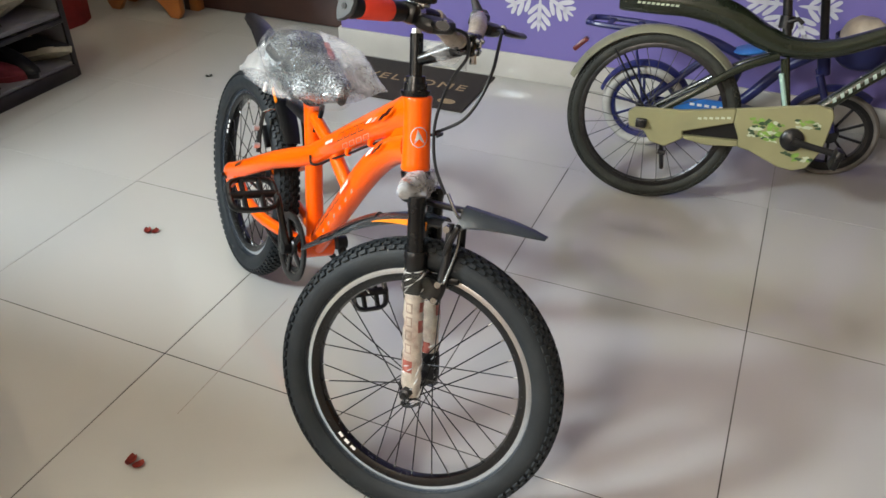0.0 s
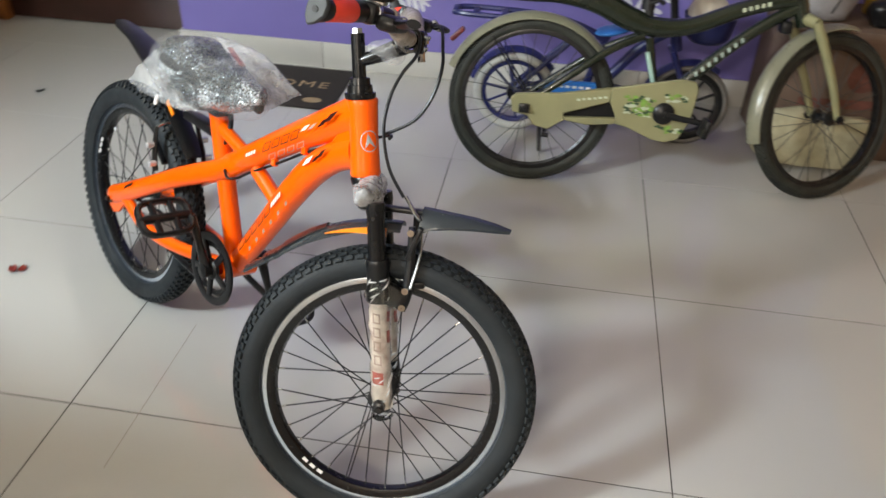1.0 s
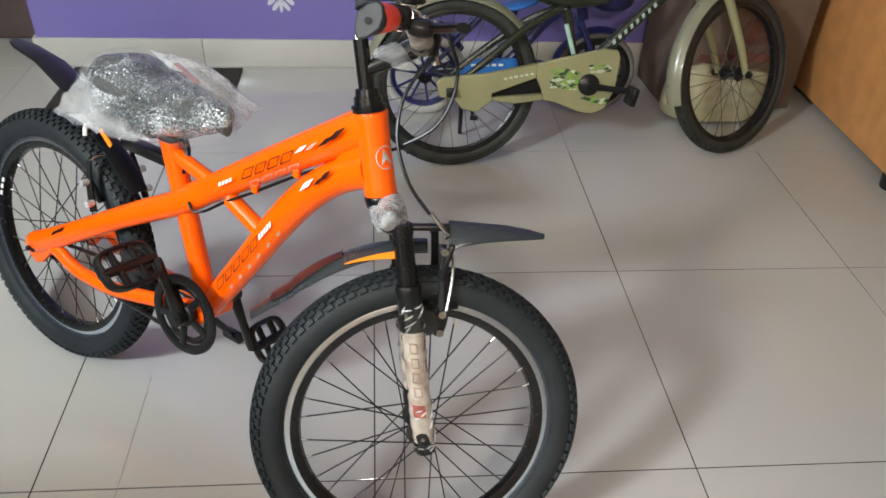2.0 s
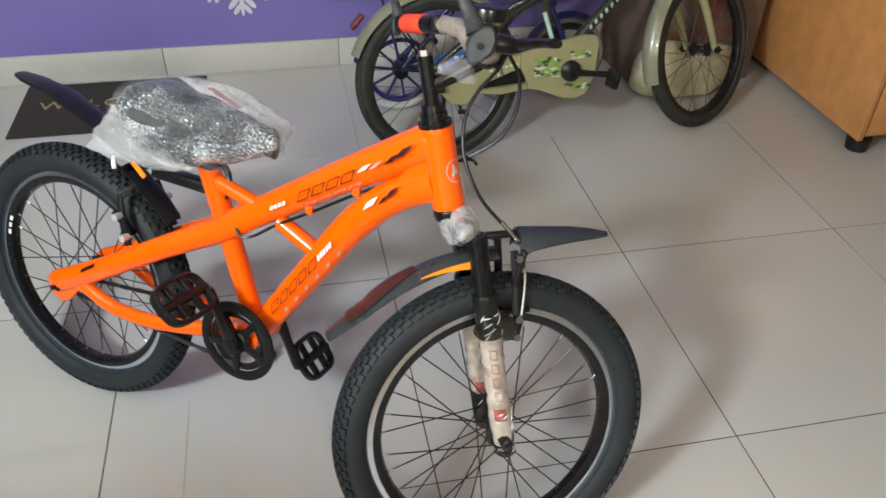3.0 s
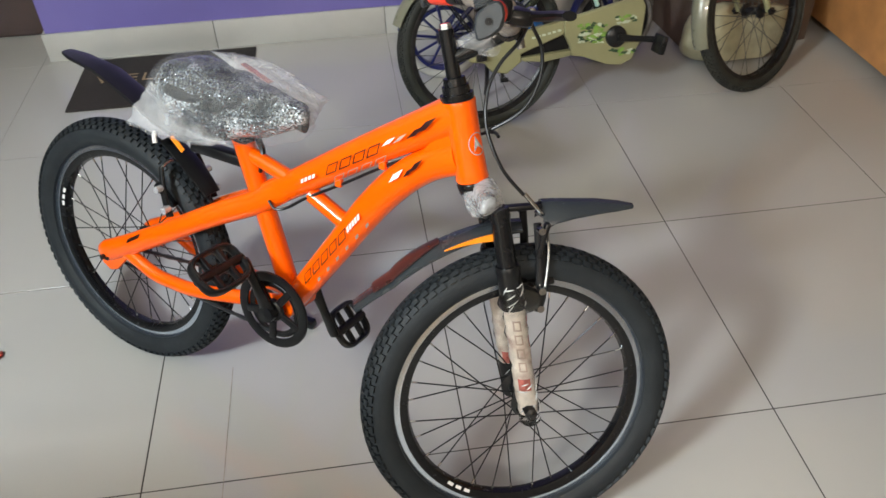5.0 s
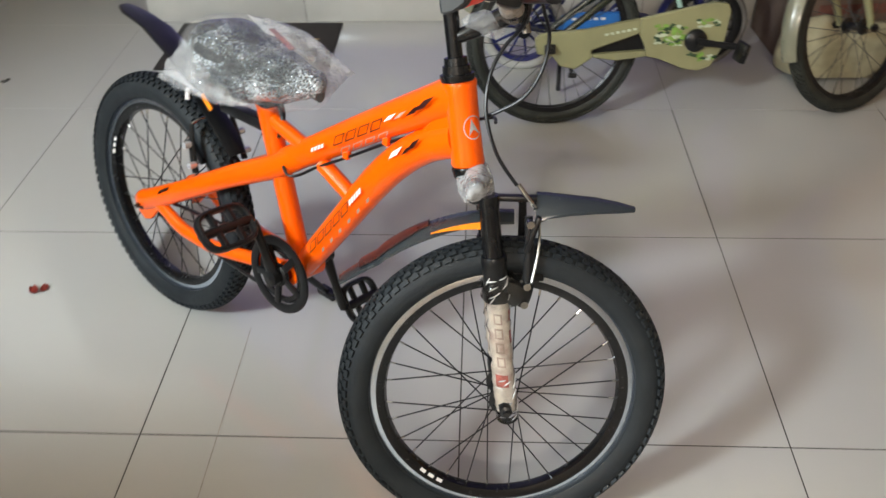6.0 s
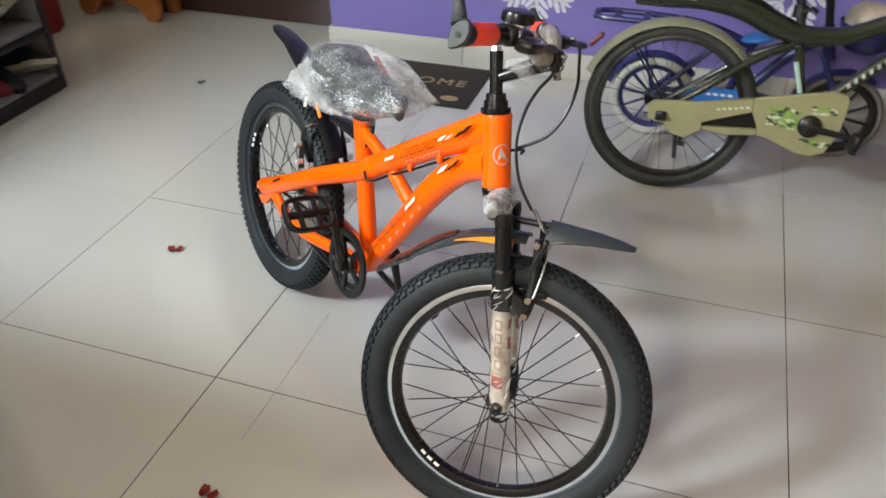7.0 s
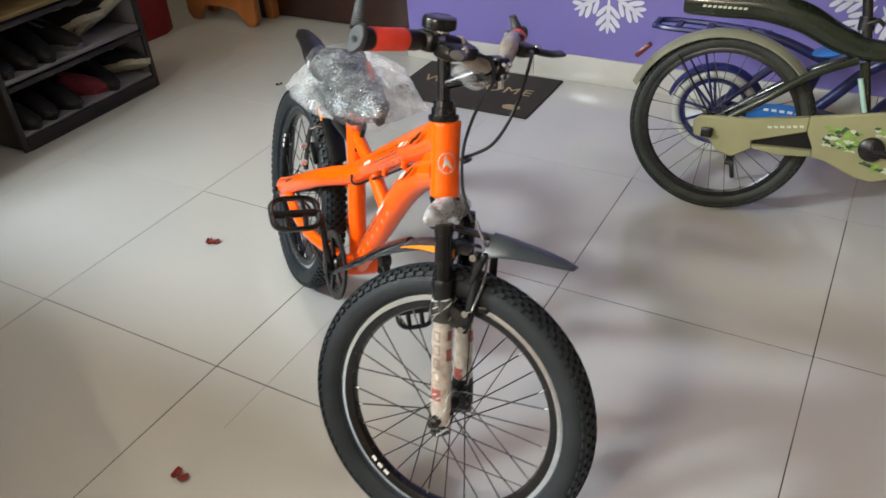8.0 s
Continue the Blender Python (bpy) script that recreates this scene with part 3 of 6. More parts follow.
block(bm, 0.46, 0.2, 0.4, pose(0, 0.0, 0.53), 0.01)
part("body", bm, ORANGE_WOOD, stand)
bm = bmesh.new()
rings = []
for z in np.linspace(0.0, 0.62, 8):
    rings.append([bm.verts.new((0.27 * math.copysign(abs(math.cos(a)) ** 0.5, math.cos(a)) * (1.03 - 0.05 * z) + 0.006 * math.sin(9 * a + 4 * z),
                                0.2 * math.copysign(abs(math.sin(a)) ** 0.5, math.sin(a)) + 0.006 * math.cos(11 * a), z)) for a in np.linspace(0, 2 * math.pi, 40, endpoint=False)])
for a, b in zip(rings, rings[1:]):
    for i in range(40):
        bm.faces.new((a[i], a[(i + 1) % 40], b[(i + 1) % 40], b[i]))
bm.faces.new(rings[0][::-1]), bm.faces.new(rings[-1])
solid("covered_box", bm, RED_CLOTH, "low box under a dark red cloth", "covered box", "", pose(-3.3, 0.98, 0))

# ---- petals on the floor ----


def petal(x, y, turn, size, material, label):
    p = thing("flower_petal", pose(x, y, 0.0, 0, 0, turn), label, "petal", "petals on the floor")
    for s, (dx, a) in zip((1, 0.85), ((-0.010, 15), (0.012, -20))):
        bm = bmesh.new()
        g = []
        for i in range(7):
            u = -1 + i / 3
            g.append([bm.verts.new((dx * size + s * size * 0.010 * v * math.sqrt(max(0.05, 1 - u * u * 0.8)), s * size * 0.014 * u,
                                    0.0015 + size * (0.005 * v * v + 0.004 * u * u) * s)) for v in np.linspace(-1, 1, 6)])
        for q, r in zip(g, g[1:]):
            for i in range(5):
                bm.faces.new((q[i], q[i + 1], r[i + 1], r[i]))
        top = bmesh.ops.solidify(bm, geom=bm.faces[:], thickness=-0.001)
        bmesh.ops.rotate(bm, verts=bm.verts[:], cent=(dx * size, 0, 0), matrix=Matrix.Rotation(radians(a), 3, "Z"))
        low = min(v.co.z for v in bm.verts)
        for v in bm.verts:
            v.co.z += 0.0005 - low
        part("petal", bm, material, p)


petal(-1.565, -0.212, 20, 1.0, PETAL, "curled dark red dried petals on the floor")
petal(-1.045, -0.876, -8, 0.95, PETAL, "curled dark red dried petals on the floor")
petal(-2.108, 0.770, 60, 0.7, BLACK_PETAL, "shrivelled blackened petals on the floor")

# ---- the cabinet on the other side ----
cabinet = thing("wooden_cabinet", pose(0.895, 0.35, 0), "orange-brown laminate cabinet on low black feet", "cabinet")
bm = bmesh.new()
block(bm, 0.018, 0.87, 0.86, pose(0.009, 0.436, 0.47), 0.0015)
part("side_panel", bm, LAMINATE, cabinet)
bm = bmesh.new()
block(bm, 0.018, 0.87, 0.86, pose(0.991, 0.436, 0.47), 0.0015)
part("side_panel", bm, LAMINATE, cabinet)
bm = bmesh.new()
block(bm, 0.96, 0.84, 0.02, pose(0.5, 0.44, 0.052), 0.0015)
part("base_board", bm, LAMINATE, cabinet)
bm = bmesh.new()
block(bm, 1.04, 0.9, 0.03, pose(0.5, 0.436, 0.9165), 0.003)
part("top_board", bm, LAMINATE, cabinet)
for x in (0.2615, 0.7385):
    bm = bmesh.new()
    block(bm, 0.470, 0.018, 0.84, pose(x, 0.012, 0.476), 0.0015)
    part("cabinet_door", bm, LAMINATE, cabinet)
for x in (0.03, 0.97):
    for y in (0.03, 0.8):
        bm = bmesh.new()
        sweep(bm, [(x, y, 0), (x, y, 0.041)], [0.034, 0.038], 14)
        part("foot", bm, BLACK_PLASTIC, cabinet)

# ---- carton, sack and bag in the corner ----
carton = thing("cardboard_carton", pose(0.60, 1.03, 0, 0, 0, 4), "brown cardboard carton with dark red print by the wall", "carton")
bm = bmesh.new()
block(bm, 0.44, 0.3, 0.42, pose(0, 0, 0.21), 0.004)
part("carton_body", bm, CARTON, carton)
bm = bmesh.new()
lathe(bm, [(0.0005, 0), (0.05, 0), (0.05, 0.001), (0.0005, 0.001)], 20, True, pose(0.03, -0.1515, 0.28))
part("printed_mark", bm, FADED_PRINT, carton)
bm = bmesh.new()
block(bm, 0.3, 0.0012, 0.03, pose(0.0, -0.1515, 0.19))
part("printed_bar", bm, FADED_PRINT, carton)


def sack(name, m, sx, sy, sz, material, label, category, seed):
    b2 = bmesh.new()
    bmesh.ops.create_uvsphere(b2, u_segments=28, v_segments=18, radius=1.0)
    for v in b2.verts:
        c = v.co
        c.x, c.y, c.z = [math.copysign(abs(q) ** 0.75, q) for q in c]
        c.z = max(c.z, -0.72)
        c.x, c.y, c.z = c.x * sx, c.y * sy, (c.z + 0.72) * sz / 1.72
    crumple(b2, 0.022, 9, seed)
    crumple(b2, 0.008, 30, seed)
    low = min(v.co.z for v in b2.verts)
    for v in b2.verts:
        v.co.z -= low
    return solid(name, b2, material, label, category, "", m, "", 60)


sack("plastic_sack", pose(0.525, 0.815, 0, 0, 0, 6), 0.195, 0.055, 0.175, SACK, "crumpled cream plastic sack on the floor", "sack", 3.0)
sack("cloth_bag", pose(0.49, 1.03, 0.421, 0, 0, 0), 0.10, 0.10, 0.22, BAG_GREY, "grey-white cloth bag standing on a carton", "bag", 9.0)
sack("plastic_bag", pose(0.69, 0.95, 0.421, 0, 0, 0), 0.075, 0.05, 0.075, BLACK_PLASTIC, "crumpled black plastic bag on a carton", "bag", 5.0)
packet = thing("packet", pose(0.70, 1.07, 0.421, 0, 0, 8), "yellow packet standing on a carton", "packet")
bm = bmesh.new()
block(bm, 0.13, 0.06, 0.20, pose(0, 0, 0.10), 0.012)
crumple(bm, 0.004, 30, 2.0)
part("wrapper", bm, PACKET_YELLOW, packet)

# ---- bicycles: local x ahead from the rear axle, y to the left, z up, leaning on the stand ----


def bike_base(x, y, turn, lean):
    return pose(x, y, 0, 0, 0, turn) @ pose(0, 0, 0, -lean, 0, 0)


def steering(top, bottom, degrees):
    """Turns round the line through top and bottom (x, z)."""
    axis = V(top[0] - bottom[0], 0, top[1] - bottom[1]).normalized()
    p = V(bottom[0], 0, bottom[1])
    return Matrix.Translation(p) @ Matrix.Rotation(radians(degrees), 4, axis) @ Matrix.Translation(-p)


def wheel(name, parent, m, R, width, tyre_mat, rim_mat, track_mat, spoke_mat, spokes=28, rim_r=0.205, knobs=True, hub_half=0.05, turn=0.0, nip_mat=None, deep=0.026):
    """Rim as the wheel's own mesh, with tyre, braking faces, hub and spokes as its parts."""
    bm = bmesh.new()
    lathe(bm, [(rim_r - 0.003, -0.0125), (rim_r - 0.014, -0.0125), (rim_r - deep + 0.003, -0.009), (rim_r - deep, 0.0), (rim_r - deep + 0.003, 0.009), (rim_r - 0.014, 0.0125), (rim_r - 0.003, 0.0125), (rim_r - 0.006, 0.0)], 72)
    rim = part(name, bm, rim_mat, parent, "", m @ Matrix.Rotation(radians(turn), 4, "Y"))
    for s in (-1, 1):
        bm = bmesh.new()
        lathe(bm, [(rim_r - 0.0098, s * 0.0131), (rim_r, s * 0.0134), (rim_r + 0.0015, s * 0.0126), (rim_r, s * 0.0115), (rim_r - 0.0098, s * 0.0115)], 72)
        part("brake_track", bm, track_mat, rim)
    bm = bmesh.new()
    w, h = width / 2, (R - rim_r + 0.004) / 2
    cr = R - h - (0.0028 if knobs else 0.0)
    prof = []
    for i in range(16):
        a = radians(90 + (i - 7.5) * 18.0)
        prof.append((cr + h * math.sin(a), w * math.cos(a)))
    lathe(bm, prof, 96)
    if knobs:
        rows = [(0.30 * k, 86, 0.5 * (k % 2), 0.0112, 0.0072) for k in range(-3, 4)]
        for ang, count, phase, lx, ly in rows:
            rr, yy = cr + h * math.cos(ang), w * math.sin(ang)
            for k in range(count):
                t = 2 * math.pi * (k + phase) / count
                mm = Matrix.Rotation(-t, 4, "Y") @ Matrix.Translation((rr, yy, 0)) @ Matrix.Rotation(ang, 4, "Z")
                block(bm, 0.0074, ly, lx, mm)
    tyre = part("tyre", bm, tyre_mat, rim, "", None, 50)
    bm = bmesh.new()
    f = hub_half * 0.58
    lathe(bm, [(0.0004, -hub_half), (0.006, -hub_half), (0.006, -f - 0.008), (0.013, -f - 0.006), (0.022, -f - 0.002), (0.022, -f + 0.002), (0.012, -f + 0.006),
               (0.011, f - 0.006), (0.022, f - 0.002), (0.022, f + 0.002), (0.013, f + 0.006), (0.006, f + 0.008), (0.006, hub_half), (0.0004, hub_half)], 20)
    part("hub", bm, DARK_STEEL, rim)
    nips = bmesh.new()
    for k in range(spokes):
        side = 1 if k % 2 else -1
        lead = 1 if (k // 2) % 2 else -1
        t = 2 * math.pi * k / spokes
        a = t + lead * radians(62)
        end = V((rim_r - deep) * math.cos(t), side * 0.003, (rim_r - deep) * math.sin(t))
        root = V(0.020 * math.cos(a), side * f, 0.020 * math.sin(a))
        bm = bmesh.new()
        sweep(bm, [root, end], 0.00115, 5)
        part("spoke", bm, spoke_mat, rim)
        d = (root - end).normalized()
        sweep(nips, [end - d * 0.002, end + d * 0.008], 0.0016, 6)
    tagged(part("spoke_nipple", nips, nip_mat or STEEL, rim), kind="stuff")
    return rim


def tube_decal(bm, p0, p1, r, s0, s1, a0, a1, slant=0.0, seg=5, lift=0.0009):
    """A patch on the skin of a straight tube on its right side: s along it (0 to 1), a round it in degrees (0: straight out to the right, + up)."""
    p0, p1 = Vector(p0), Vector(p1)
    d = (p1 - p0)
    dn = d.normalized()
    out = V(0, -1, 0)
    up = out.cross(dn)
    if up.z < 0:
        up = -up
    rows = []
    for i in range(seg + 1):
        a = radians(a0 + (a1 - a0) * i / seg)
        off = (r + lift) * (math.cos(a) * out + math.sin(a) * up)
        sh = slant * i / seg
        rows.append([bm.verts.new(p0 + d * (s + sh) + off) for s in (s0, (s0 + s1) / 2, s1)])
    for a, b in zip(rows, rows[1:]):
        for k in range(2):
            bm.faces.new((a[k], a[k + 1], b[k + 1], b[k]))


# ---- the orange bicycle ----
BIKE = bike_base(-1.2466, -0.2251, -37.1, 13.2)
BIKE = BIKE @ Matrix.Translation((0, 0, 0.0035))
bike = thing("bicycle", BIKE, "new orange mountain bicycle with black wheels and a bubble-wrapped saddle", "bicycle")
HT, HB = (0.6915, 0.7083), (0.7278, 0.5935)
STEER = steering((0.7006, 0.7125), (0.7302, 0.5976), 40.2)
BARS = steering((0.7006, 0.7125), (0.7302, 0.5976), 34.7)
AXLE = V(0.8474, 0, 0.25)
BB = V(0.403, 0, 0.268)


def tube(name, pts, rad, material=ORANGE, parent=None, label="", m=None, seg=16, n=6, flat=1.0, side=(0, 1, 0), smooth=True):
    bm = bmesh.new()
    sweep(bm, spline(pts, n) if smooth and len(pts) > 2 else pts, rad, seg, flat, side)
    return part(name, bm, material, parent or bike, label, m)


TT0, TT1 = V(0.412, 0, 0.500), V(0.682, 0, 0.678)
DT0, DT1 = V(0.418, 0, 0.290), V(0.600, 0, 0.553)
bm = bmesh.new()
hd = (V(HT[0], 0, HT[1]) - V(HB[0], 0, HB[1])).normalized()
hb, ht = V(HB[0], 0, HB[1]), V(HT[0], 0, HT[1])
sweep(bm, [hb, hb + hd * 0.004, hb + hd * 0.012, hb.lerp(ht, 0.5), ht - hd * 0.012, ht - hd * 0.004, ht], [0.0225, 0.0245, 0.0235, 0.0225, 0.0235, 0.0245, 0.0225], 24, 1.0, (0, 1, 0))
head = part("head_tube", bm, ORANGE, bike)
top_tube = tube("top_tube", [(0.345, 0, 0.456), TT0, (0.545, 0, 0.590), TT1, (0.692, 0, 0.684)], [0.023, 0.024, 0.026, 0.030, 0.028], flat=0.78)
down_tube = tube("down_tube", [BB, (0.427, 0, 0.302), (0.496, 0, 0.405), (0.557, 0, 0.497), (0.607, 0, 0.558), (0.655, 0, 0.598), (0.705, 0, 0.624)],
                 [0.021, 0.023, 0.025, 0.027, 0.027, 0.026, 0.027], flat=0.85)
# web that joins the two big tubes behind the head
bm = bmesh.new()
plate(bm, [(0.645, 0.618), (0.672, 0.660), (0.705, 0.690), (0.735, 0.612), (0.69, 0.615)], -0.014, 0.014, 0.004)
part("head_gusset", bm, ORANGE, bike)
seat_tube = tube("seat_tube", [(0.292, 0, 0.566), (0.296, 0, 0.551), (0.299, 0, 0.541), BB], [0.021, 0.0205, 0.0185, 0.0185], smooth=False)
tube("seat_gusset", [(0.312, 0, 0.524), (0.400, 0, 0.502)], 0.0135, seg=12)
tube("brace_tube", [(0.440, 0, 0.487), (0.522, 0, 0.450)], 0.0145, seg=12)
bm = bmesh.new()
lathe(bm, [(0.0215, -0.036), (0.0235, -0.034), (0.0235, 0.034), (0.0215, 0.036), (0.012, 0.036), (0.012, -0.036)], 24, True, Matrix.Translation(BB))
part("bottom_bracket", bm, ORANGE, bike)
for s in (-1, 1):
    tube("seat_stay", [(0.425, s * 0.002, 0.507), (0.375, s * 0.006, 0.471), (0.325, s * 0.015, 0.440), (0.280, s * 0.027, 0.417), (0.225, s * 0.043, 0.387), (0.150, s * 0.054, 0.342), (0.06, s * 0.057, 0.290), (0.0, s * 0.057, 0.258), (-0.020, s * 0.057, 0.252)],
         [0.017, 0.0205, 0.022, 0.0215, 0.020, 0.0195, 0.021, 0.022, 0.015], flat=0.72)
    tube("chain_stay", [(0.03, s * 0.057, 0.272), (0.07, s * 0.057, 0.262), (0.110, s * 0.056, 0.246), (0.15, s * 0.054, 0.240), (0.23, s * 0.049, 0.243), (0.39, s * 0.02, 0.267)],
         [0.012, 0.0135, 0.014, 0.014, 0.014, 0.014], flat=0.85, seg=12)
    bm = bmesh.new()
    plate(bm, [(-0.026, 0.262), (-0.02, 0.225), (0.0, 0.214), (0.02, 0.222), (0.055, 0.262), (0.045, 0.285), (0.0, 0.27)], s * 0.057 - 0.004, s * 0.057 + 0.004, 0.0015)
    drop = part("dropout", bm, ORANGE, bike)
    bm = bmesh.new()
    lathe(bm, [(0.0005, s * 0.063), (0.011, s * 0.063), (0.011, s * 0.070), (0.005, s * 0.071), (0.005, s * 0.079), (0.0005, s * 0.079)], 6, True, Matrix.Translation((0, 0, 0.25)))
    part("axle_nut", bm, DARK_STEEL, drop)

# decals: the maker's words as plain open bars of their size, pale and grey flashes, chevrons


def open_bar(p0, p1, r, s0, s1, a0, a1, slant, line, turn):
    """A thin upright, slanted hollow bar on a tube's skin."""
    bm = bmesh.new()
    for q0, q1, b0, b1 in ((s0, s1, a0, a0 + turn), (s0, s1, a1 - turn, a1), (s0, s0 + line, a0 + turn, a1 - turn), (s1 - line, s1, a0 + turn, a1 - turn)):
        lean0 = slant * (b0 - a0) / (a1 - a0)
        tube_decal(bm, p0, p1, r, q0 + lean0, q1 + lean0, b0, b1, slant * (b1 - b0) / (a1 - a0))
    return bm


for k in range(4):
    bm = open_bar(TT0, (0.640, 0, 0.6505), 0.0272, 0.315 + 0.108 * k, 0.315 + 0.108 * k + 0.086, -14, 14, 0.05, 0.009, 3.5)
    part("word_bar", bm, DECAL_DARK, top_tube, "plain dark bar in place of a letter", sharp=80)
    bm = open_bar(TT0, (0.640, 0, 0.6505), 0.0268, 0.315 + 0.108 * k, 0.315 + 0.108 * k + 0.078, -52, -30, 0.05, 0.007, 2.5)
    part("grey_flash", bm, DECAL_GREY, top_tube, sharp=80)
bm = bmesh.new()
for k in range(4):
    tube_decal(bm, TT0, (0.640, 0, 0.6505), 0.0262, 0.11 + 0.032 * k, 0.11 + 0.032 * k + 0.023, -6, 6, 0.015)
part("pale_flash", bm, DECAL_PALE, top_tube, sharp=80)
bm = bmesh.new()
tube_decal(bm, (0.57, 0, 0.605), (0.665, 0, 0.668), 0.0292, 0.20, 0.34, 0, 10, 0.12)
part("pale_flash", bm, DECAL_PALE, top_tube, sharp=80)
bm = bmesh.new()
tube_decal(bm, (0.57, 0, 0.605), (0.665, 0, 0.668), 0.0296, 0.38, 0.50, -4, 6, 0.15)
part("grey_flash", bm, DECAL_GREY, top_tube, sharp=80)
bm = bmesh.new()
tube_decal(bm, (0.57, 0, 0.605), (0.665, 0, 0.668), 0.0296, 0.60, 0.76, -8, 6, 0.18)
tube_decal(bm, (0.57, 0, 0.605), (0.665, 0, 0.668), 0.0300, 0.76, 0.94, -4, 14, 0.22)
part("chevron", bm, DECAL_DARK, top_tube, sharp=80)
for k in range(5):
    bm = open_bar(DT0, DT1, 0.0262, 0.150 + 0.092 * k, 0.150 + 0.092 * k + 0.074, -8, 20, 0.045, 0.008, 3.5)
    part("word_bar", bm, DECAL_DARK, down_tube, "plain dark bar in place of a letter", sharp=80)
for k in range(6):
    bm = bmesh.new()
    tube_decal(bm, DT0, DT1, 0.0262, 0.22 + 0.10 * k, 0.22 + 0.10 * k + 0.026, -38, -28, 0.02)
    part("grey_flash", bm, DECAL_GREY, down_tube, sharp=80)
bm = bmesh.new()
for k in range(5):
    tube_decal(bm, DT0, DT1, 0.0272, 0.625 + 0.026 * k, 0.625 + 0.026 * k + 0.020, 0, 15, 0.018)
part("pale_flash", bm, DECAL_PALE, down_tube, sharp=80)
bm = bmesh.new()
tube_decal(bm, (0.598, 0, 0.552), (0.652, 0, 0.597), 0.0275, 0.15, 0.45, 10, 26, 0.2)
part("pale_flash", bm, DECAL_PALE, down_tube, sharp=80)
bm = bmesh.new()
tube_decal(bm, (0.607, 0, 0.559), (0.66, 0, 0.602), 0.0280, 0.40, 0.60, 4, 16, 0.2)
tube_decal(bm, (0.607, 0, 0.559), (0.66, 0, 0.602), 0.0284, 0.60, 0.84, 8, 24, 0.25)
part("chevron", bm, DECAL_DARK, down_tube, sharp=80)
bm = bmesh.new()
tube_decal(bm, (0.02, -0.057, 0.266), (0.15, -0.055, 0.352), 0.0145, 0.36, 0.62, 10, 34, 0.05)
part("chevron", bm, DECAL_DARK, bike, sharp=80)
# round badge on the front of the head tube: a ring and a triangle
bm = bmesh.new()
mb = Matrix.Translation(hb.lerp(ht, 0.46)) @ Matrix.Rotation(math.atan2(-hd.x, hd.z) * -1, 4, "Y")


def on_head(u, v):
    """u: degrees round the tube from straight ahead (to the right +), v: metres up it."""
    a = radians(u)
    return mb @ V(0.0240 * math.cos(a), -0.0240 * math.sin(a), v)


for k in range(24):
    t0, t1 = 2 * math.pi * k / 24, 2 * math.pi * (k + 1) / 24
    q = [bm.verts.new(on_head(20 + 35 * r * math.cos(t), 0.0165 * r * math.sin(t))) for r, t in ((1, t0), (1, t1), (0.92, t1), (0.92, t0))]
    bm.faces.new(q)
for tri in (((-0.62, -0.62), (0.05, 0.72), (0.05, -0.15)), ((0.05, 0.72), (0.62, -0.62), (0.05, -0.15))):
    g = [bm.verts.new(on_head(20 + 36 * (a + 0.18 * b), 0.0175 * b)) for a, b in tri]
    bm.faces.new(g)
part("badge", bm, SILVER, head, "silver ring-and-triangle badge", sharp=80)

# cable along the top tube, with its clips
tube("rear_cable", [(0.755, 0.010, 0.664), (0.735, 0.031, 0.660), (0.695, 0.030, 0.640), (0.655, 0.010, 0.612), (0.60, -0.004, 0.588), (0.50, -0.008, 0.522), (0.44, -0.012, 0.484), (0.405, -0.020, 0.458), (0.385, -0.026, 0.452), (0.370, -0.024, 0.462)], 0.0025, BLACK_PLASTIC, seg=8)
for s in (0.50, 0.58):
    bm = bmesh.new()
    block(bm, 0.012, 0.010, 0.014, Matrix.Translation((s, -0.008, 0.527 + (s - 0.50) * 0.655)), 0.002)
    part("cable_clip", bm, ORANGE, bike)

rear = wheel("rear_wheel", bike, Matrix.Translation((0, 0, 0.25)), 0.2545, 0.056, RUBBER, MATT_BLACK, ALLOY, SPOKE_BLACK, 32, 0.2055, True, 0.062, 3)
front = wheel("front_wheel", bike, STEER @ Matrix.Translation(AXLE + V(0, -0.008, -0.001)), 0.2545, 0.056, RUBBER, MATT_BLACK, ALLOY, SPOKE_BLACK, 32, 0.2055, True, 0.05, 7)
# rim stickers
for w_, angs in ((front, (244,)), (rear, (160,))):
    for a in angs:
        for da, ln, mt in ((0, 3.2, DECAL_PALE), (5, 3.2, DECAL_PALE), (10, 3.2, DECAL_PALE)):
            bm = bmesh.new()
            lathe(bm, [(0.1835, -0.0113), (0.1885, -0.0127), (0.1885, -0.0124), (0.1835, -0.0110)], 4, True, None, radians(a + da), radians(a + da + ln))
            part("rim_sticker", bm, mt, w_)

# rear sprocket, chain and crankset
bm = bmesh.new()
lathe(bm, [(0.008, -0.047), (0.018, -0.047), (0.0205, -0.0455), (0.018, -0.044), (0.008, -0.044)], 32, True, Matrix.Translation((0, 0, 0.25)))
part("sprocket", bm, DARK_STEEL, bike)
CR = V(0.397, 0, 0.268)
crank = part("chainring", lathe(bmesh.new(), [(0.044, -0.0475), (0.053, -0.0475), (0.0565, -0.046), (0.053, -0.0445), (0.044, -0.0445)], 48, True, Matrix.Translation(CR)), DARK_STEEL, bike)
bm = bmesh.new()
lathe(bm, [(0.057, -0.052), (0.066, -0.054), (0.0735, -0.053), (0.0745, -0.049), (0.072, -0.047), (0.057, -0.049)], 56, True, Matrix.Translation(CR))
lathe(bm, [(0.0005, -0.056), (0.018, -0.056), (0.021, -0.053), (0.021, -0.046), (0.0005, -0.046)], 24, True, Matrix.Translation(CR))
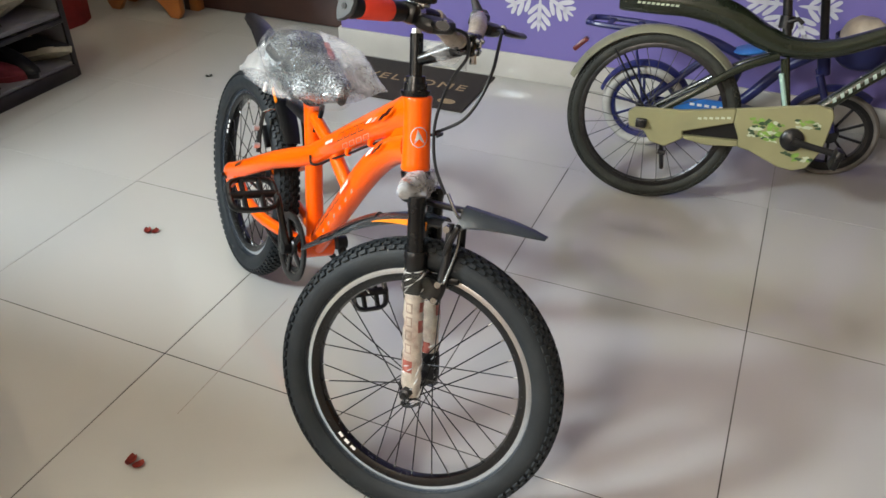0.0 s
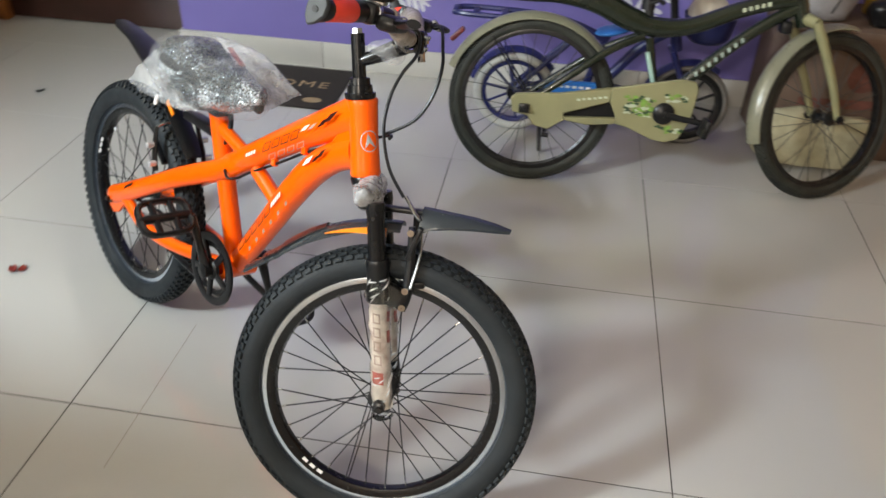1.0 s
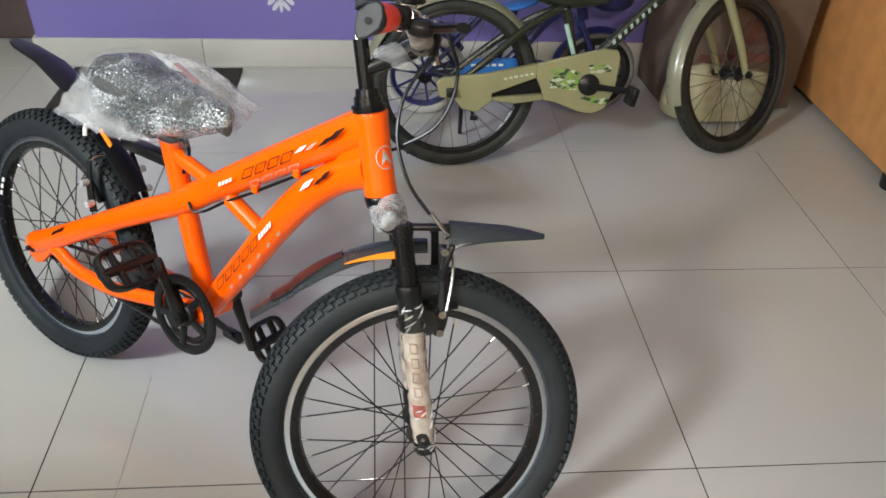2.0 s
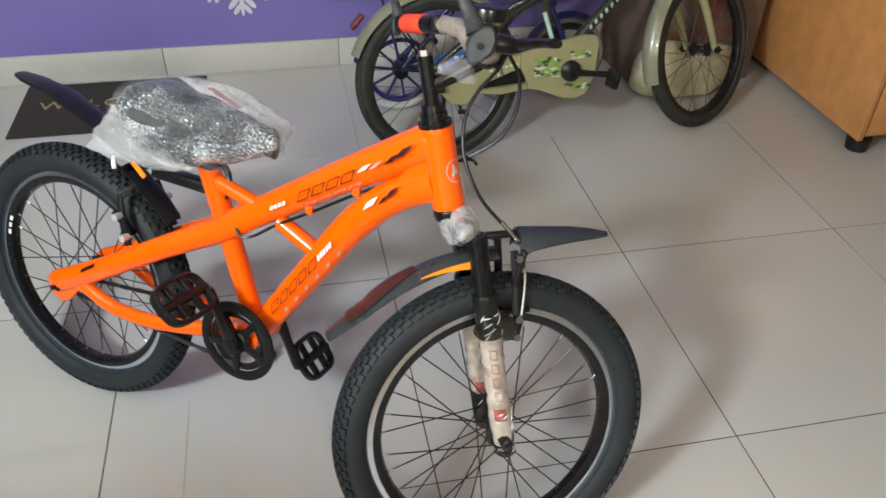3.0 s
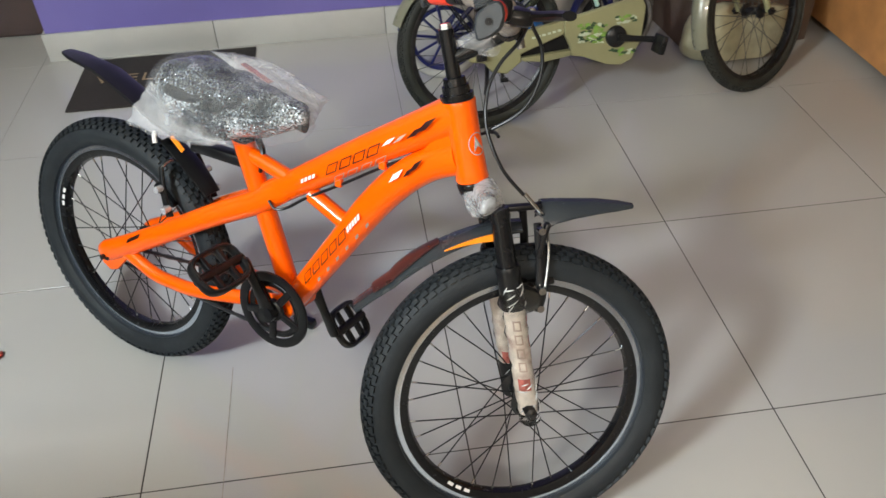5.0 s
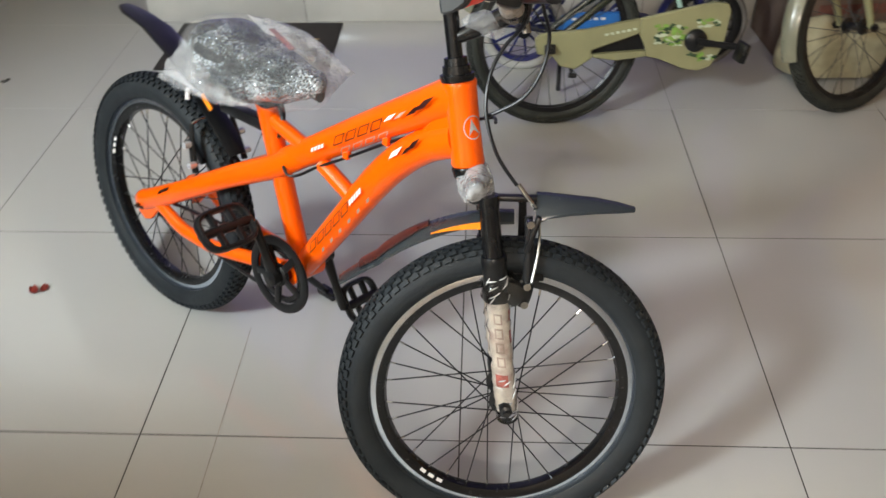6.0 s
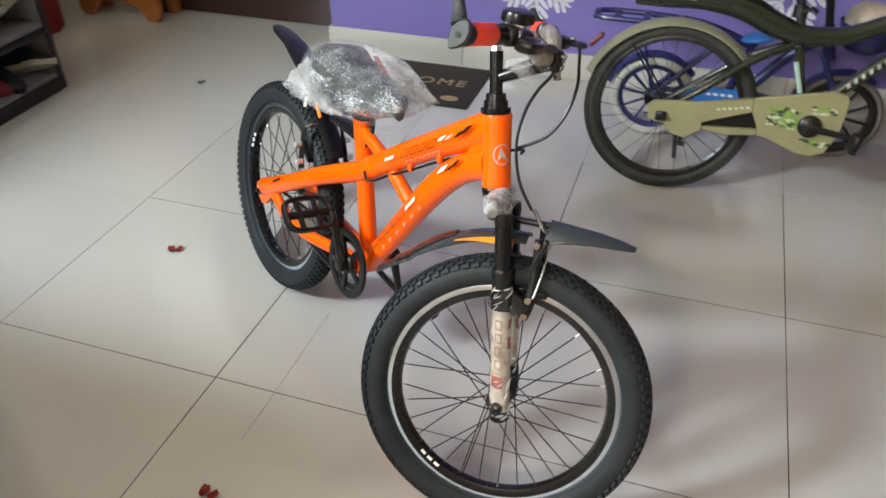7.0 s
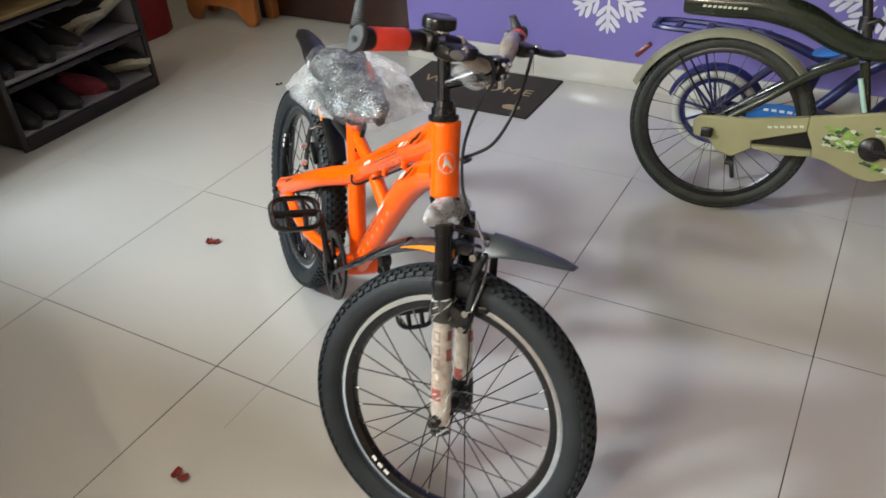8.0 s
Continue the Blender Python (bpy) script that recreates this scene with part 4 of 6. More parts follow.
for k in range(5):
    m = Matrix.Translation(CR) @ Matrix.Rotation(radians(72 * k + 20), 4, "Y") @ Matrix.Translation((0.038, -0.050, 0))
    block(bm, 0.046, 0.006, 0.014, m, 0.002)
part("chain_guard", bm, BLACK_PLASTIC, crank, "black five-armed chain guard")


def loop_chain():
    bm = bmesh.new()
    r1, r2, c1, c2 = 0.052, 0.0175, CR, V(0, 0, 0.25)
    pts = []
    for a in np.linspace(-80, 85, 18):
        pts.append(c1 + V(r1 * math.cos(radians(a)), -0.046, r1 * math.sin(radians(a))))
    a_end = pts[-1]
    for t in np.linspace(0.06, 0.94, 24):
        pts.append(a_end.lerp(c2 + V(0.0, -0.0455, r2), t))
    for a in np.linspace(92, 265, 12):
        pts.append(c2 + V(r2 * math.cos(radians(a)), -0.0455, r2 * math.sin(radians(a))))
    b_end = pts[-1]
    for t in np.linspace(0.06, 0.94, 24):
        pts.append(b_end.lerp(pts[0], t))
    sweep(bm, pts, [0.0046 if i % 2 else 0.0034 for i in range(len(pts))], 6, 0.8, (0, 1, 0), closed=True)
    return bm


part("chain", loop_chain(), DARK_STEEL, bike)

for s, end, label in ((-1, V(0.360, 0, 0.372), "black crank arm"), (1, V(0.438, 0, 0.156), "black crank arm")):
    bm = bmesh.new()
    a, b = CR + V(0, s * 0.062, 0), end + V(0, s * 0.080, 0)
    sweep(bm, [a, a.lerp(b, 0.1), a.lerp(b, 0.5), a.lerp(b, 0.92), b], [0.013, 0.014, 0.010, 0.0115, 0.010], 12, 0.62, (0, 1, 0))
    lathe(bm, [(0.0004, s * 0.05), (0.015, s * 0.05), (0.015, s * 0.072), (0.0004, s * 0.074)], 20, True, Matrix.Translation(CR))
    part("crank_arm", bm, BLACK_PLASTIC, bike)
    # platform pedal: rounded frame, centre spindle sleeve, cross bars
    tilt = 38 if s < 0 else 50
    pm = Matrix.Translation(end + V(-0.006 if s < 0 else 0, s * 0.130, 0)) @ Matrix.Rotation(radians(tilt), 4, "Y")
    pm = pm @ (Matrix.Diagonal((0.80, 1.04, 0.85, 1)) if s < 0 else Matrix.Scale(0.88, 4))
    bm = bmesh.new()
    ring = []
    for i in range(28):
        t = 2 * math.pi * i / 28
        ring.append(V(math.copysign(abs(math.cos(t)) ** 0.55, math.cos(t)) * 0.043, math.copysign(abs(math.sin(t)) ** 0.55, math.sin(t)) * 0.046, 0))
    sweep(bm, ring, 0.0062, 8, 1.7, (0, 0, 1), closed=True)
    sweep(bm, [(0, -0.05, 0), (0, 0.05, 0)], 0.0105, 12)
    for y in (-0.018, 0.018):
        block(bm, 0.084, 0.008, 0.016, Matrix.Translation((0, y, 0)), 0.002)
    ped = part("pedal", bm, BLACK_PLASTIC, bike, "", pm)
    for x in (-0.045, 0.045):
        bm = bmesh.new()
        block(bm, 0.006, 0.05, 0.012, Matrix.Translation((x, 0, 0)), 0.002)
        part("pedal_reflector", bm, GRIP_GREY, ped)

# prop stand on the left side, reaching the ground
bm = bmesh.new()
sweep(bm, spline([(0.265, 0.045, 0.240), (0.270, 0.065, 0.215), (0.274, 0.130, 0.136), (0.272, 0.203, 0.058)], 5), 0.0075, 10)
block(bm, 0.05, 0.022, 0.018, pose(0.272, 0.205, 0.0565, 12.77), 0.004)
part("prop_stand", bm, MATT_BLACK, bike)

# rear mudguard blade and the inner guard between tyre and seat tube
bm = bmesh.new()
band(bm, [(0.20, 0.520), (0.13, 0.542), (0.06, 0.574), (-0.02, 0.602), (-0.09, 0.610), (-0.122, 0.610)], [0.026, 0.030, 0.034, 0.036, 0.036, 0.033, 0.022], [0.006, 0.010, 0.012, 0.012, 0.012, 0.010, 0.006], 0.005)
bmesh.ops.rotate(bm, cent=(0, 0, 0.565), matrix=Matrix.Rotation(radians(-15), 3, "X"), verts=bm.verts[:])
rear_guard = part("rear_mudguard", bm, BLACK_PLASTIC, bike, "long black plastic mudguard blade")
bm = bmesh.new()
band(bm, arc(0, 0.25, 0.283, 64, 38, 10), [0.020, 0.022, 0.022, 0.018], [0.004, 0.007, 0.007, 0.005], 0.003)
part("inner_guard", bm, BLACK_PLASTIC, rear_guard)
bm = bmesh.new()
block(bm, 0.13, 0.026, 0.02, Matrix.Translation((0.25, 0, 0.508)), 0.004)
part("guard_bracket", bm, BLACK_PLASTIC, rear_guard)
bm = bmesh.new()
block(bm, 0.011, 0.004, 0.034, pose(0.182, -0.037, 0.519, 0, -50, 0), 0.002)
part("orange_sticker", bm, REFLECT_ORANGE, rear_guard)
bm = bmesh.new()
sweep(bm, spline([(0.130, -0.037, 0.529), (0.132, -0.041, 0.521), (0.135, -0.043, 0.510)], 4), 0.0042, 6)
part("pale_strap", bm, DECAL_PALE, rear_guard)
# rear rim brakes
for s in (-1, 1):
    bm = bmesh.new()
    sweep(bm, spline([(0.170, s * 0.056, 0.382), (0.155, s * 0.052, 0.425), (0.145, s * 0.044, 0.468)], 4), [0.008, 0.007, 0.005], 8, 0.7, (0, 1, 0))
    arm = part("brake_arm", bm, DARK_STEEL, bike)
    bm = bmesh.new()
    block(bm, 0.055, 0.014, 0.011, pose(0.135, s * 0.028, 0.405, 0, 35, 0), 0.003)
    part("brake_pad", bm, BLACK_PLASTIC, arm)
    for q in ((0.168, s * 0.062, 0.398), (0.152, s * 0.060, 0.432)):
        bm = bmesh.new()
        lathe(bm, [(0.0004, -0.007), (0.0066, -0.007), (0.0066, 0.007), (0.0004, 0.007)], 8, True, Matrix.Translation(q))
        part("bolt", bm, SILVER, arm)
tube("brake_noodle", [(0.146, -0.046, 0.466), (0.150, -0.026, 0.476), (0.158, -0.006, 0.474), (0.168, 0.012, 0.468)], 0.0028, STEEL, None, "bright steel rear brake noodle", None, 8)
# seat clamp and post
tube("seat_post", [(0.299, 0, 0.54), (0.283, 0, 0.59)], 0.0135, DARK_STEEL)
bm = bmesh.new()
lathe(bm, [(0.0195, -0.006), (0.0235, -0.006), (0.0235, 0.006), (0.0195, 0.006)], 24, True, Matrix.Translation((0.2955, 0, 0.556)) @ Matrix.Rotation(radians(90), 4, "X") @ Matrix.Rotation(radians(-18), 4, "Z"))
part("seat_clamp", bm, MATT_BLACK, bike)
bm = bmesh.new()
lathe(bm, [(0.0004, -0.024), (0.009, -0.024), (0.0105, -0.021), (0.0105, -0.014), (0.0004, -0.014)], 20, True, Matrix.Translation((0.272, 0, 0.556)))
part("clamp_bolt", bm, BLACK_PLASTIC, bike)
tube("clamp_lever", [(0.319, 0.012, 0.548), (0.335, 0.004, 0.535), (0.341, -0.006, 0.512), (0.339, -0.008, 0.50)], [0.006, 0.005, 0.0045, 0.003], BLACK_PLASTIC, seg=8)

# saddle under bubble wrap
bm = bmesh.new()
rings = []
for s in np.linspace(0, 1, 14):
    x = 0.165 + 0.262 * s
    w = float(np.interp(s, [0, 0.12, 0.35, 0.6, 0.9, 1], [0.045, 0.078, 0.070, 0.036, 0.022, 0.010]))
    zt = float(np.interp(s, [0, 0.15, 0.5, 0.9, 1], [0.640, 0.655, 0.640, 0.628, 0.615]))
    zb = zt - float(np.interp(s, [0, 0.2, 0.6, 1], [0.045, 0.062, 0.048, 0.026]))
    rings.append([bm.verts.new((x, w * math.cos(a), (zt + zb) / 2 + (zt - zb) / 2 * math.sin(a))) for a in np.linspace(0, 2 * math.pi, 20, endpoint=False)])
for a, b in zip(rings, rings[1:]):
    for i in range(20):
        bm.faces.new((a[i], a[(i + 1) % 20], b[(i + 1) % 20], b[i]))
bm.faces.new(rings[0][::-1]), bm.faces.new(rings[-1])
saddle = part("saddle", bm, SHOE_BLACK, bike, "black saddle under bubble wrap", sharp=60)


def wrap_shell(stations, seed, amount, seg=40):
    """A crumpled sheath: stations of x, half width, top, bottom."""
    bm = bmesh.new()
    rings = []
    xs = [q[0] for q in stations]
    for x in np.linspace(xs[0], xs[-1], 44):
        w, zt, zb = (float(np.interp(x, xs, [q[k] for q in stations])) for k in (1, 2, 3))
        ring = []
        for a in np.linspace(0, 2 * math.pi, seg, endpoint=False):
            c, s = math.cos(a), math.sin(a)
            ring.append(bm.verts.new((x, w * math.copysign(abs(c) ** 0.8, c), (zt + zb) / 2 + (zt - zb) / 2 * math.copysign(abs(s) ** 0.8, s))))
        rings.append(ring)
    for a, b in zip(rings, rings[1:]):
        for i in range(seg):
            bm.faces.new((a[i], a[(i + 1) % seg], b[(i + 1) % seg], b[i]))
    bm.faces.new(rings[0][::-1]), bm.faces.new(rings[-1])
    crumple(bm, amount, 14, seed)
    crumple(bm, amount * 0.55, 38, seed)
    crumple(bm, amount * 0.22, 120, seed)
    return bm


part("inner_wrap", wrap_shell([(0.150, 0.045, 0.640, 0.580), (0.165, 0.066, 0.656, 0.565), (0.20, 0.076, 0.664, 0.550), (0.27, 0.068, 0.654, 0.543), (0.34, 0.042, 0.646, 0.562), (0.40, 0.025, 0.640, 0.585), (0.424, 0.017, 0.632, 0.598), (0.433, 0.006, 0.621, 0.608)], 1.0, 0.006), FOIL, saddle, "bubble wrap with painted glints tight on the dark saddle", sharp=180)


def sheet(corners, seed, amount, gap=0.010, n=22):
    """A loose fold of film between four corners, two layers deep."""
    bm = bmesh.new()
    a, b, c, d = [Vector(q) for q in corners]
    nrm = (b - a).cross(d - a).normalized()
    layers = []
    for s in (-0.5, 0.5):
        g = []
        for i in range(n + 1):
            u = i / n
            row = []
            for j in range(n + 1):
                v = j / n
                p = a.lerp(b, u).lerp(d.lerp(c, u), v)
                row.append(bm.verts.new(p + nrm * gap * s * 4 * math.sin(math.pi * u) ** 0.5 * math.sin(math.pi * v) ** 0.5))
            g.append(row)
        for i in range(n):
            for j in range(n):
                bm.faces.new((g[i][j], g[i + 1][j], g[i + 1][j + 1], g[i][j + 1]))
        layers.append(g)
    crumple(bm, amount, 20, seed)
    crumple(bm, amount * 0.6, 55, seed)
    return bm


part("outer_wrap", wrap_shell([(0.140, 0.030, 0.640, 0.560), (0.155, 0.074, 0.664, 0.556), (0.20, 0.088, 0.678, 0.542), (0.28, 0.078, 0.670, 0.536), (0.36, 0.052, 0.660, 0.553), (0.415, 0.032, 0.648, 0.576), (0.439, 0.012, 0.630, 0.600)], 4.0, 0.007), CLING_SOFT, saddle, "loose clear bubble wrap", sharp=180)
part("wrap_flap", sheet([(0.160, -0.062, 0.630), (0.315, -0.056, 0.556), (0.235, -0.100, 0.556), (0.140, -0.108, 0.564)], 2.0, 0.008), CLOUDY_WRAP, saddle, "loose corner of bubble wrap", sharp=180)
part("wrap_flap", sheet([(0.195, 0.040, 0.668), (0.425, 0.006, 0.590), (0.388, 0.118, 0.606), (0.255, 0.108, 0.652)], 6.0, 0.004), BUBBLE_WRAP, saddle, "loose corner of bubble wrap", sharp=180)
bm = bmesh.new()
block(bm, 0.07, 0.010, 0.002, pose(0.32, 0.012, 0.662, 0, 12, -10), 0.0005)
part("red_tag", bm, TAG, saddle)

# ---- fork, front mudguard, brakes ----
rng = random.Random(5)


def leg(z):
    return 0.849 - 0.290 * (z - 0.255)


bm = bmesh.new()
sweep(bm, [hb - hd * 0.016, hb - hd * 0.004, hb - hd * 0.001], [0.022, 0.0245, 0.0235], 24, 1.0, (0, 1, 0))
part("lower_headset", bm, MATT_BLACK, bike)
bm = bmesh.new()
sweep(bm, [(0.742, -0.052, 0.566), (0.740, -0.03, 0.575), (0.738, 0, 0.580), (0.740, 0.03, 0.575), (0.742, 0.052, 0.566)], [0.013, 0.016, 0.019, 0.016, 0.013], 14, 1.2, (0, 0, 1))
crown = part("fork_crown", bm, MATT_BLACK, bike, "black fork crown in clear film", STEER)
b2 = bmesh.new()
bmesh.ops.create_uvsphere(b2, u_segments=36, v_segments=20, radius=1.0)
for v in b2.verts:
    v.co = V(0.742 + 0.026 * v.co.x, 0.068 * v.co.y, 0.572 + 0.028 * v.co.z)
crumple(b2, 0.008, 30, 2.0)
crumple(b2, 0.004, 90, 2.0)
part("film", b2, BUBBLE_WRAP, crown, "crumpled cloudy plastic film", sharp=180)
for s in (-1, 1):
    y = s * 0.046
    tube("fork_upper_leg", [(leg(0.568), y, 0.568), (leg(0.556), y, 0.556), (leg(0.548), y, 0.548), (leg(0.485), y, 0.485), (leg(0.470), y, 0.470)], [0.0145, 0.0155, 0.0142, 0.0144, 0.0144], MATT_BLACK, None, "black suspension leg", STEER, 20, smooth=False)
    tube("fork_collar", [(leg(0.482), y, 0.482), (leg(0.476), y, 0.476), (leg(0.470), y, 0.470), (leg(0.420), y, 0.420), (leg(0.416), y, 0.416)], [0.0170, 0.0190, 0.0175, 0.0175, 0.0155], BLACK_PLASTIC, None, "", STEER, 20, smooth=False)
    low = tube("fork_lower_leg", [(leg(0.425), y, 0.425), (leg(0.39), y, 0.39), (leg(0.30), y, 0.30), (leg(0.268), y, 0.268), (leg(0.240), y, 0.240)], [0.0148, 0.0152, 0.0150, 0.0160, 0.0120], PRINTED, None, "cream printed sleeve on the lower fork leg", STEER, 20, smooth=False)
    bm = bmesh.new()
    tube_decal(bm, (leg(0.306), y, 0.306), (leg(0.286), y, 0.286), 0.0156, 0, 1, -48, 20, 0.1)
    part("red_print", bm, PRINT_RED, low, sharp=80)
    for i in range(4 if s < 0 else 0):
        z0 = 0.402 - 0.0225 * i
        bm = open_bar((leg(z0), y, z0), (leg(z0 - 0.0165), y, z0 - 0.0165), 0.0157, 0, 1, -30, 14, 0.12, 0.16, 9)
        part("print_bar", bm, PRINT_BROWN, low, "plain brown bar of print", sharp=80)
    bm = bmesh.new()
    tube_decal(bm, (leg(0.372), y, 0.372), (leg(0.352), y, 0.352), 0.0156, 0, 1, 50, 110, 0.1)
    tube_decal(bm, (leg(0.402), y, 0.402), (leg(0.386), y, 0.386), 0.0156, 0, 1, 56, 100, 0.1)
    part("red_print", bm, PRINT_RED, low, sharp=80)
    bm = bmesh.new()
    sweep(bm, [(leg(z), y, z) for z in np.linspace(0.428, 0.226, 26)], [0.0170 + 0.0010 * math.sin(i * 2.3) for i in range(26)], 20, 1.0, (0, 1, 0))
    crumple(bm, 0.0032, 60, 5.0 + s)
    part("film", bm, FILM, low, "clear plastic film", sharp=180)
    # pleats of the stretched film, slanting round collar and leg end
    for k in range(20):
        z0 = float(rng.uniform(0.412, 0.456)) if k < 9 else float(rng.uniform(0.232, 0.300))
        a0, turn, rise = float(rng.uniform(200, 330)), float(rng.uniform(25, 60)), float(rng.uniform(0.004, 0.016))
        pleat = [(leg(z0 + rise * u) + 0.019 * math.cos(radians(a0 + turn * u)), y + 0.019 * math.sin(radians(a0 + turn * u)), z0 + rise * u) for u in np.linspace(0, 1, 6)]
        bm = bmesh.new()
        sweep(bm, pleat, [0.0003, 0.0009, 0.0012, 0.0011, 0.0008, 0.0003], 6)
        part("film_pleat", bm, FILM_FOLD, low, sharp=180)
    if s > 0:
        tube("fork_lug", [(leg(0.284), y, 0.284), (leg(0.272), y, 0.272), (leg(0.240), y, 0.240), (leg(0.228), y, 0.228)], [0.0180, 0.0195, 0.0195, 0.015], BLACK_PLASTIC, None, "", STEER, 18, smooth=False)
    bm = bmesh.new()
    plate(bm, [(0.838, 0.265), (0.833, 0.24), (0.842, 0.228), (0.856, 0.228), (0.864, 0.24), (0.862, 0.265)], y * 0.86 - 0.004, y * 0.86 + 0.004, 0.0015)
    part("fork_end", bm, MATT_BLACK, bike, "", STEER)
    bm = bmesh.new()
    lathe(bm, [(0.0005, s * 0.055), (0.010, s * 0.055), (0.010, s * 0.074), (0.005, s * 0.076), (0.005, s * 0.082), (0.0005, s * 0.082)], 6, True, Matrix.Translation((0.848, 0, 0.25)))
    part("axle_nut", bm, DARK_STEEL, bike, "", STEER)
    # brake arm ahead of the leg
    bm = bmesh.new()
    px = leg(0.43)
    sweep(bm, spline([(px + 0.040, y, 0.412), (px + 0.043, y * 0.97, 0.440), (px + 0.036, y * 0.90, 0.490), (px + 0.024, y * 0.80, 0.545)], 5), [0.0090, 0.0095, 0.0070, 0.0058], 10, 0.75, (0, 1, 0))
    block(bm, 0.040, 0.018, 0.030, pose(px + 0.026, y * 0.95, 0.430, 0, 16, 0), 0.006)
    arm = part("brake_arm", bm, BLACK_PLASTIC, bike, "", STEER)
    bm = bmesh.new()
    block(bm, 0.06, 0.016, 0.012, pose(px + 0.038, s * 0.026, 0.448, 0, -16, 0), 0.003)
    part("brake_pad", bm, BLACK_PLASTIC, arm)
    for q, z in ((px + 0.042, 0.420), (px + 0.040, 0.448), (px + 0.025, 0.54)):
        bm = bmesh.new()
        lathe(bm, [(0.0004, -0.006), (0.0056, -0.006), (0.0056, 0.006), (0.0004, 0.006)], 10, True, Matrix.Translation((q, y + s * 0.009, z)))
        part("bolt", bm, STEEL, arm)
bm = bmesh.new()
sweep(bm, spline([(leg(0.44) - 0.004, -0.046, 0.44), (leg(0.47) - 0.01, -0.042, 0.505), (leg(0.5) - 0.005, 0, 0.524), (leg(0.47) - 0.01, 0.042, 0.505), (leg(0.44) - 0.004, 0.046, 0.44)], 6), 0.011, 10, 1.2, (1, 0, 0))
part("fork_brace", bm, BLACK_PLASTIC, bike, "", STEER)
# film round the collar
b2 = bmesh.new()
bmesh.ops.create_uvsphere(b2, u_segments=30, v_segments=18, radius=1.0)
for v in b2.verts:
    v.co = V(leg(0.435) + 0.010 + 0.032 * v.co.x, -0.050 + 0.024 * v.co.y, 0.433 + 0.028 * v.co.z)
crumple(b2, 0.006, 45, 7.0)
part("film", b2, FILM, bike, "crumpled clear plastic film", STEER, 180)
# brake noodle and wire
tube("brake_noodle", [(0.800, -0.026, 0.585), (0.820, -0.033, 0.566), (0.832, -0.03, 0.556), (0.842, -0.012, 0.548), (0.838, 0.02, 0.546)], 0.003, STEEL, None, "", STEER, 8)
tube("brake_wire", [(0.838, -0.034, 0.545), (0.846, -0.04, 0.50), (0.845, -0.05, 0.45)], 0.0022, STEEL, None, "", STEER, 6)

bm = bmesh.new()
rearward = [(0.847 + 0.291 * math.cos(radians(a)), 0.25 + 0.291 * math.sin(radians(a))) for a in np.linspace(98, 138, 14)] + [(0.624, 0.434), (0.600, 0.412), (0.573, 0.386)]
band(bm, rearward, [0.024, 0.028, 0.030, 0.032, 0.031, 0.022], [0.010, 0.012, 0.012, 0.010, 0.005], 0.0035)
guard = part("front_mudguard", bm, GREY_FENDER, bike, "blue-grey plastic front mudguard", BARS)
bm = bmesh.new()
band(bm, [(p[0] - 0.002, p[1] + 0.0045) for p in rearward[8:-1]], [0.012, 0.021, 0.025, 0.020], [0.003, 0.004, 0.005, 0.003], 0.002)
part("maroon_inlay", bm, MAROON_FENDER, guard)
bm = bmesh.new()
crescent = [(0.847 + (0.287 - 0.013 * k / 10) * math.cos(radians(122 - 2.0 * k)), 0.25 + (0.287 - 0.013 * k / 10) * math.sin(radians(122 - 2.0 * k))) for k in range(11)]
crescent += [(0.847 + 0.288 * math.cos(radians(102 + 2.0 * k)), 0.25 + 0.288 * math.sin(radians(102 + 2.0 * k))) for k in range(11)]
plate(bm, crescent, -0.0345, -0.0315)
part("orange_sticker", bm, REFLECT_ORANGE, guard)
bm = bmesh.new()
band(bm, [(0.832, 0.571), (0.85, 0.573), (0.88, 0.575), (0.915, 0.578), (0.948, 0.578), (0.972, 0.576)], [0.033, 0.033, 0.031, 0.026, 0.018, 0.008], [0.036, 0.025, 0.017, 0.012, 0.007, 0.002], 0.004)
part("front_blade", bm, GREY_FENDER, guard, "pointed front blade of the mudguard")
bm = bmesh.new()
block(bm, 0.10, 0.016, 0.009, pose(0.795, 0, 0.558, 0, -10, 0), 0.003)
block(bm, 0.008, 0.014, 0.055, pose(0.836, -0.034, 0.522, 0, 8, 0), 0.002)
part("guard_bracket", bm, BLACK_PLASTIC, guard)

# ---- stem, handlebar, grips, levers, bell, cables ----
bm = bmesh.new()
axis_at = lambda z: HT[0] + (HT[1] - z) * 0.3
sweep(bm, [(axis_at(z), 0, z) for z in (0.707, 0.711, 0.716, 0.7165, 0.727, 0.7275, 0.737, 0.738)], [0.0230, 0.0242, 0.0240, 0.0198, 0.0192, 0.0165, 0.0158, 0.0120], 24, 1.0, (0, 1, 0))
part("upper_headset", bm, MATT_BLACK, bike, "", BARS)
bm = bmesh.new()
sweep(bm, [(axis_at(0.728), 0, 0.728), (axis_at(0.800), 0, 0.800)], 0.0106, 20)
sweep(bm, spline([(axis_at(0.760) + 0.003, 0, 0.762), (0.700, 0, 0.776), (0.738, 0, 0.802)], 4), [0.0085, 0.0115, 0.0140], 14, 1.0, (0, 1, 0))
lathe(bm, [(0.0130, -0.015), (0.0178, -0.015), (0.0178, 0.015), (0.0130, 0.015)], 24, True, Matrix.Translation((0.746, 0, 0.811)))
stem = part("stem", bm, MATT_BLACK, bike, "black quill stem", BARS)
bm = bmesh.new()
sweep(bm, [(axis_at(0.799), 0, 0.799), (axis_at(0.807), 0, 0.807)], [0.0090, 0.0080], 6)
part("bolt", bm, STEEL, stem)
bm = bmesh.new()
sweep(bm, [(0.763, -0.004, 0.806), (0.770, -0.004, 0.786)], 0.0058, 8)
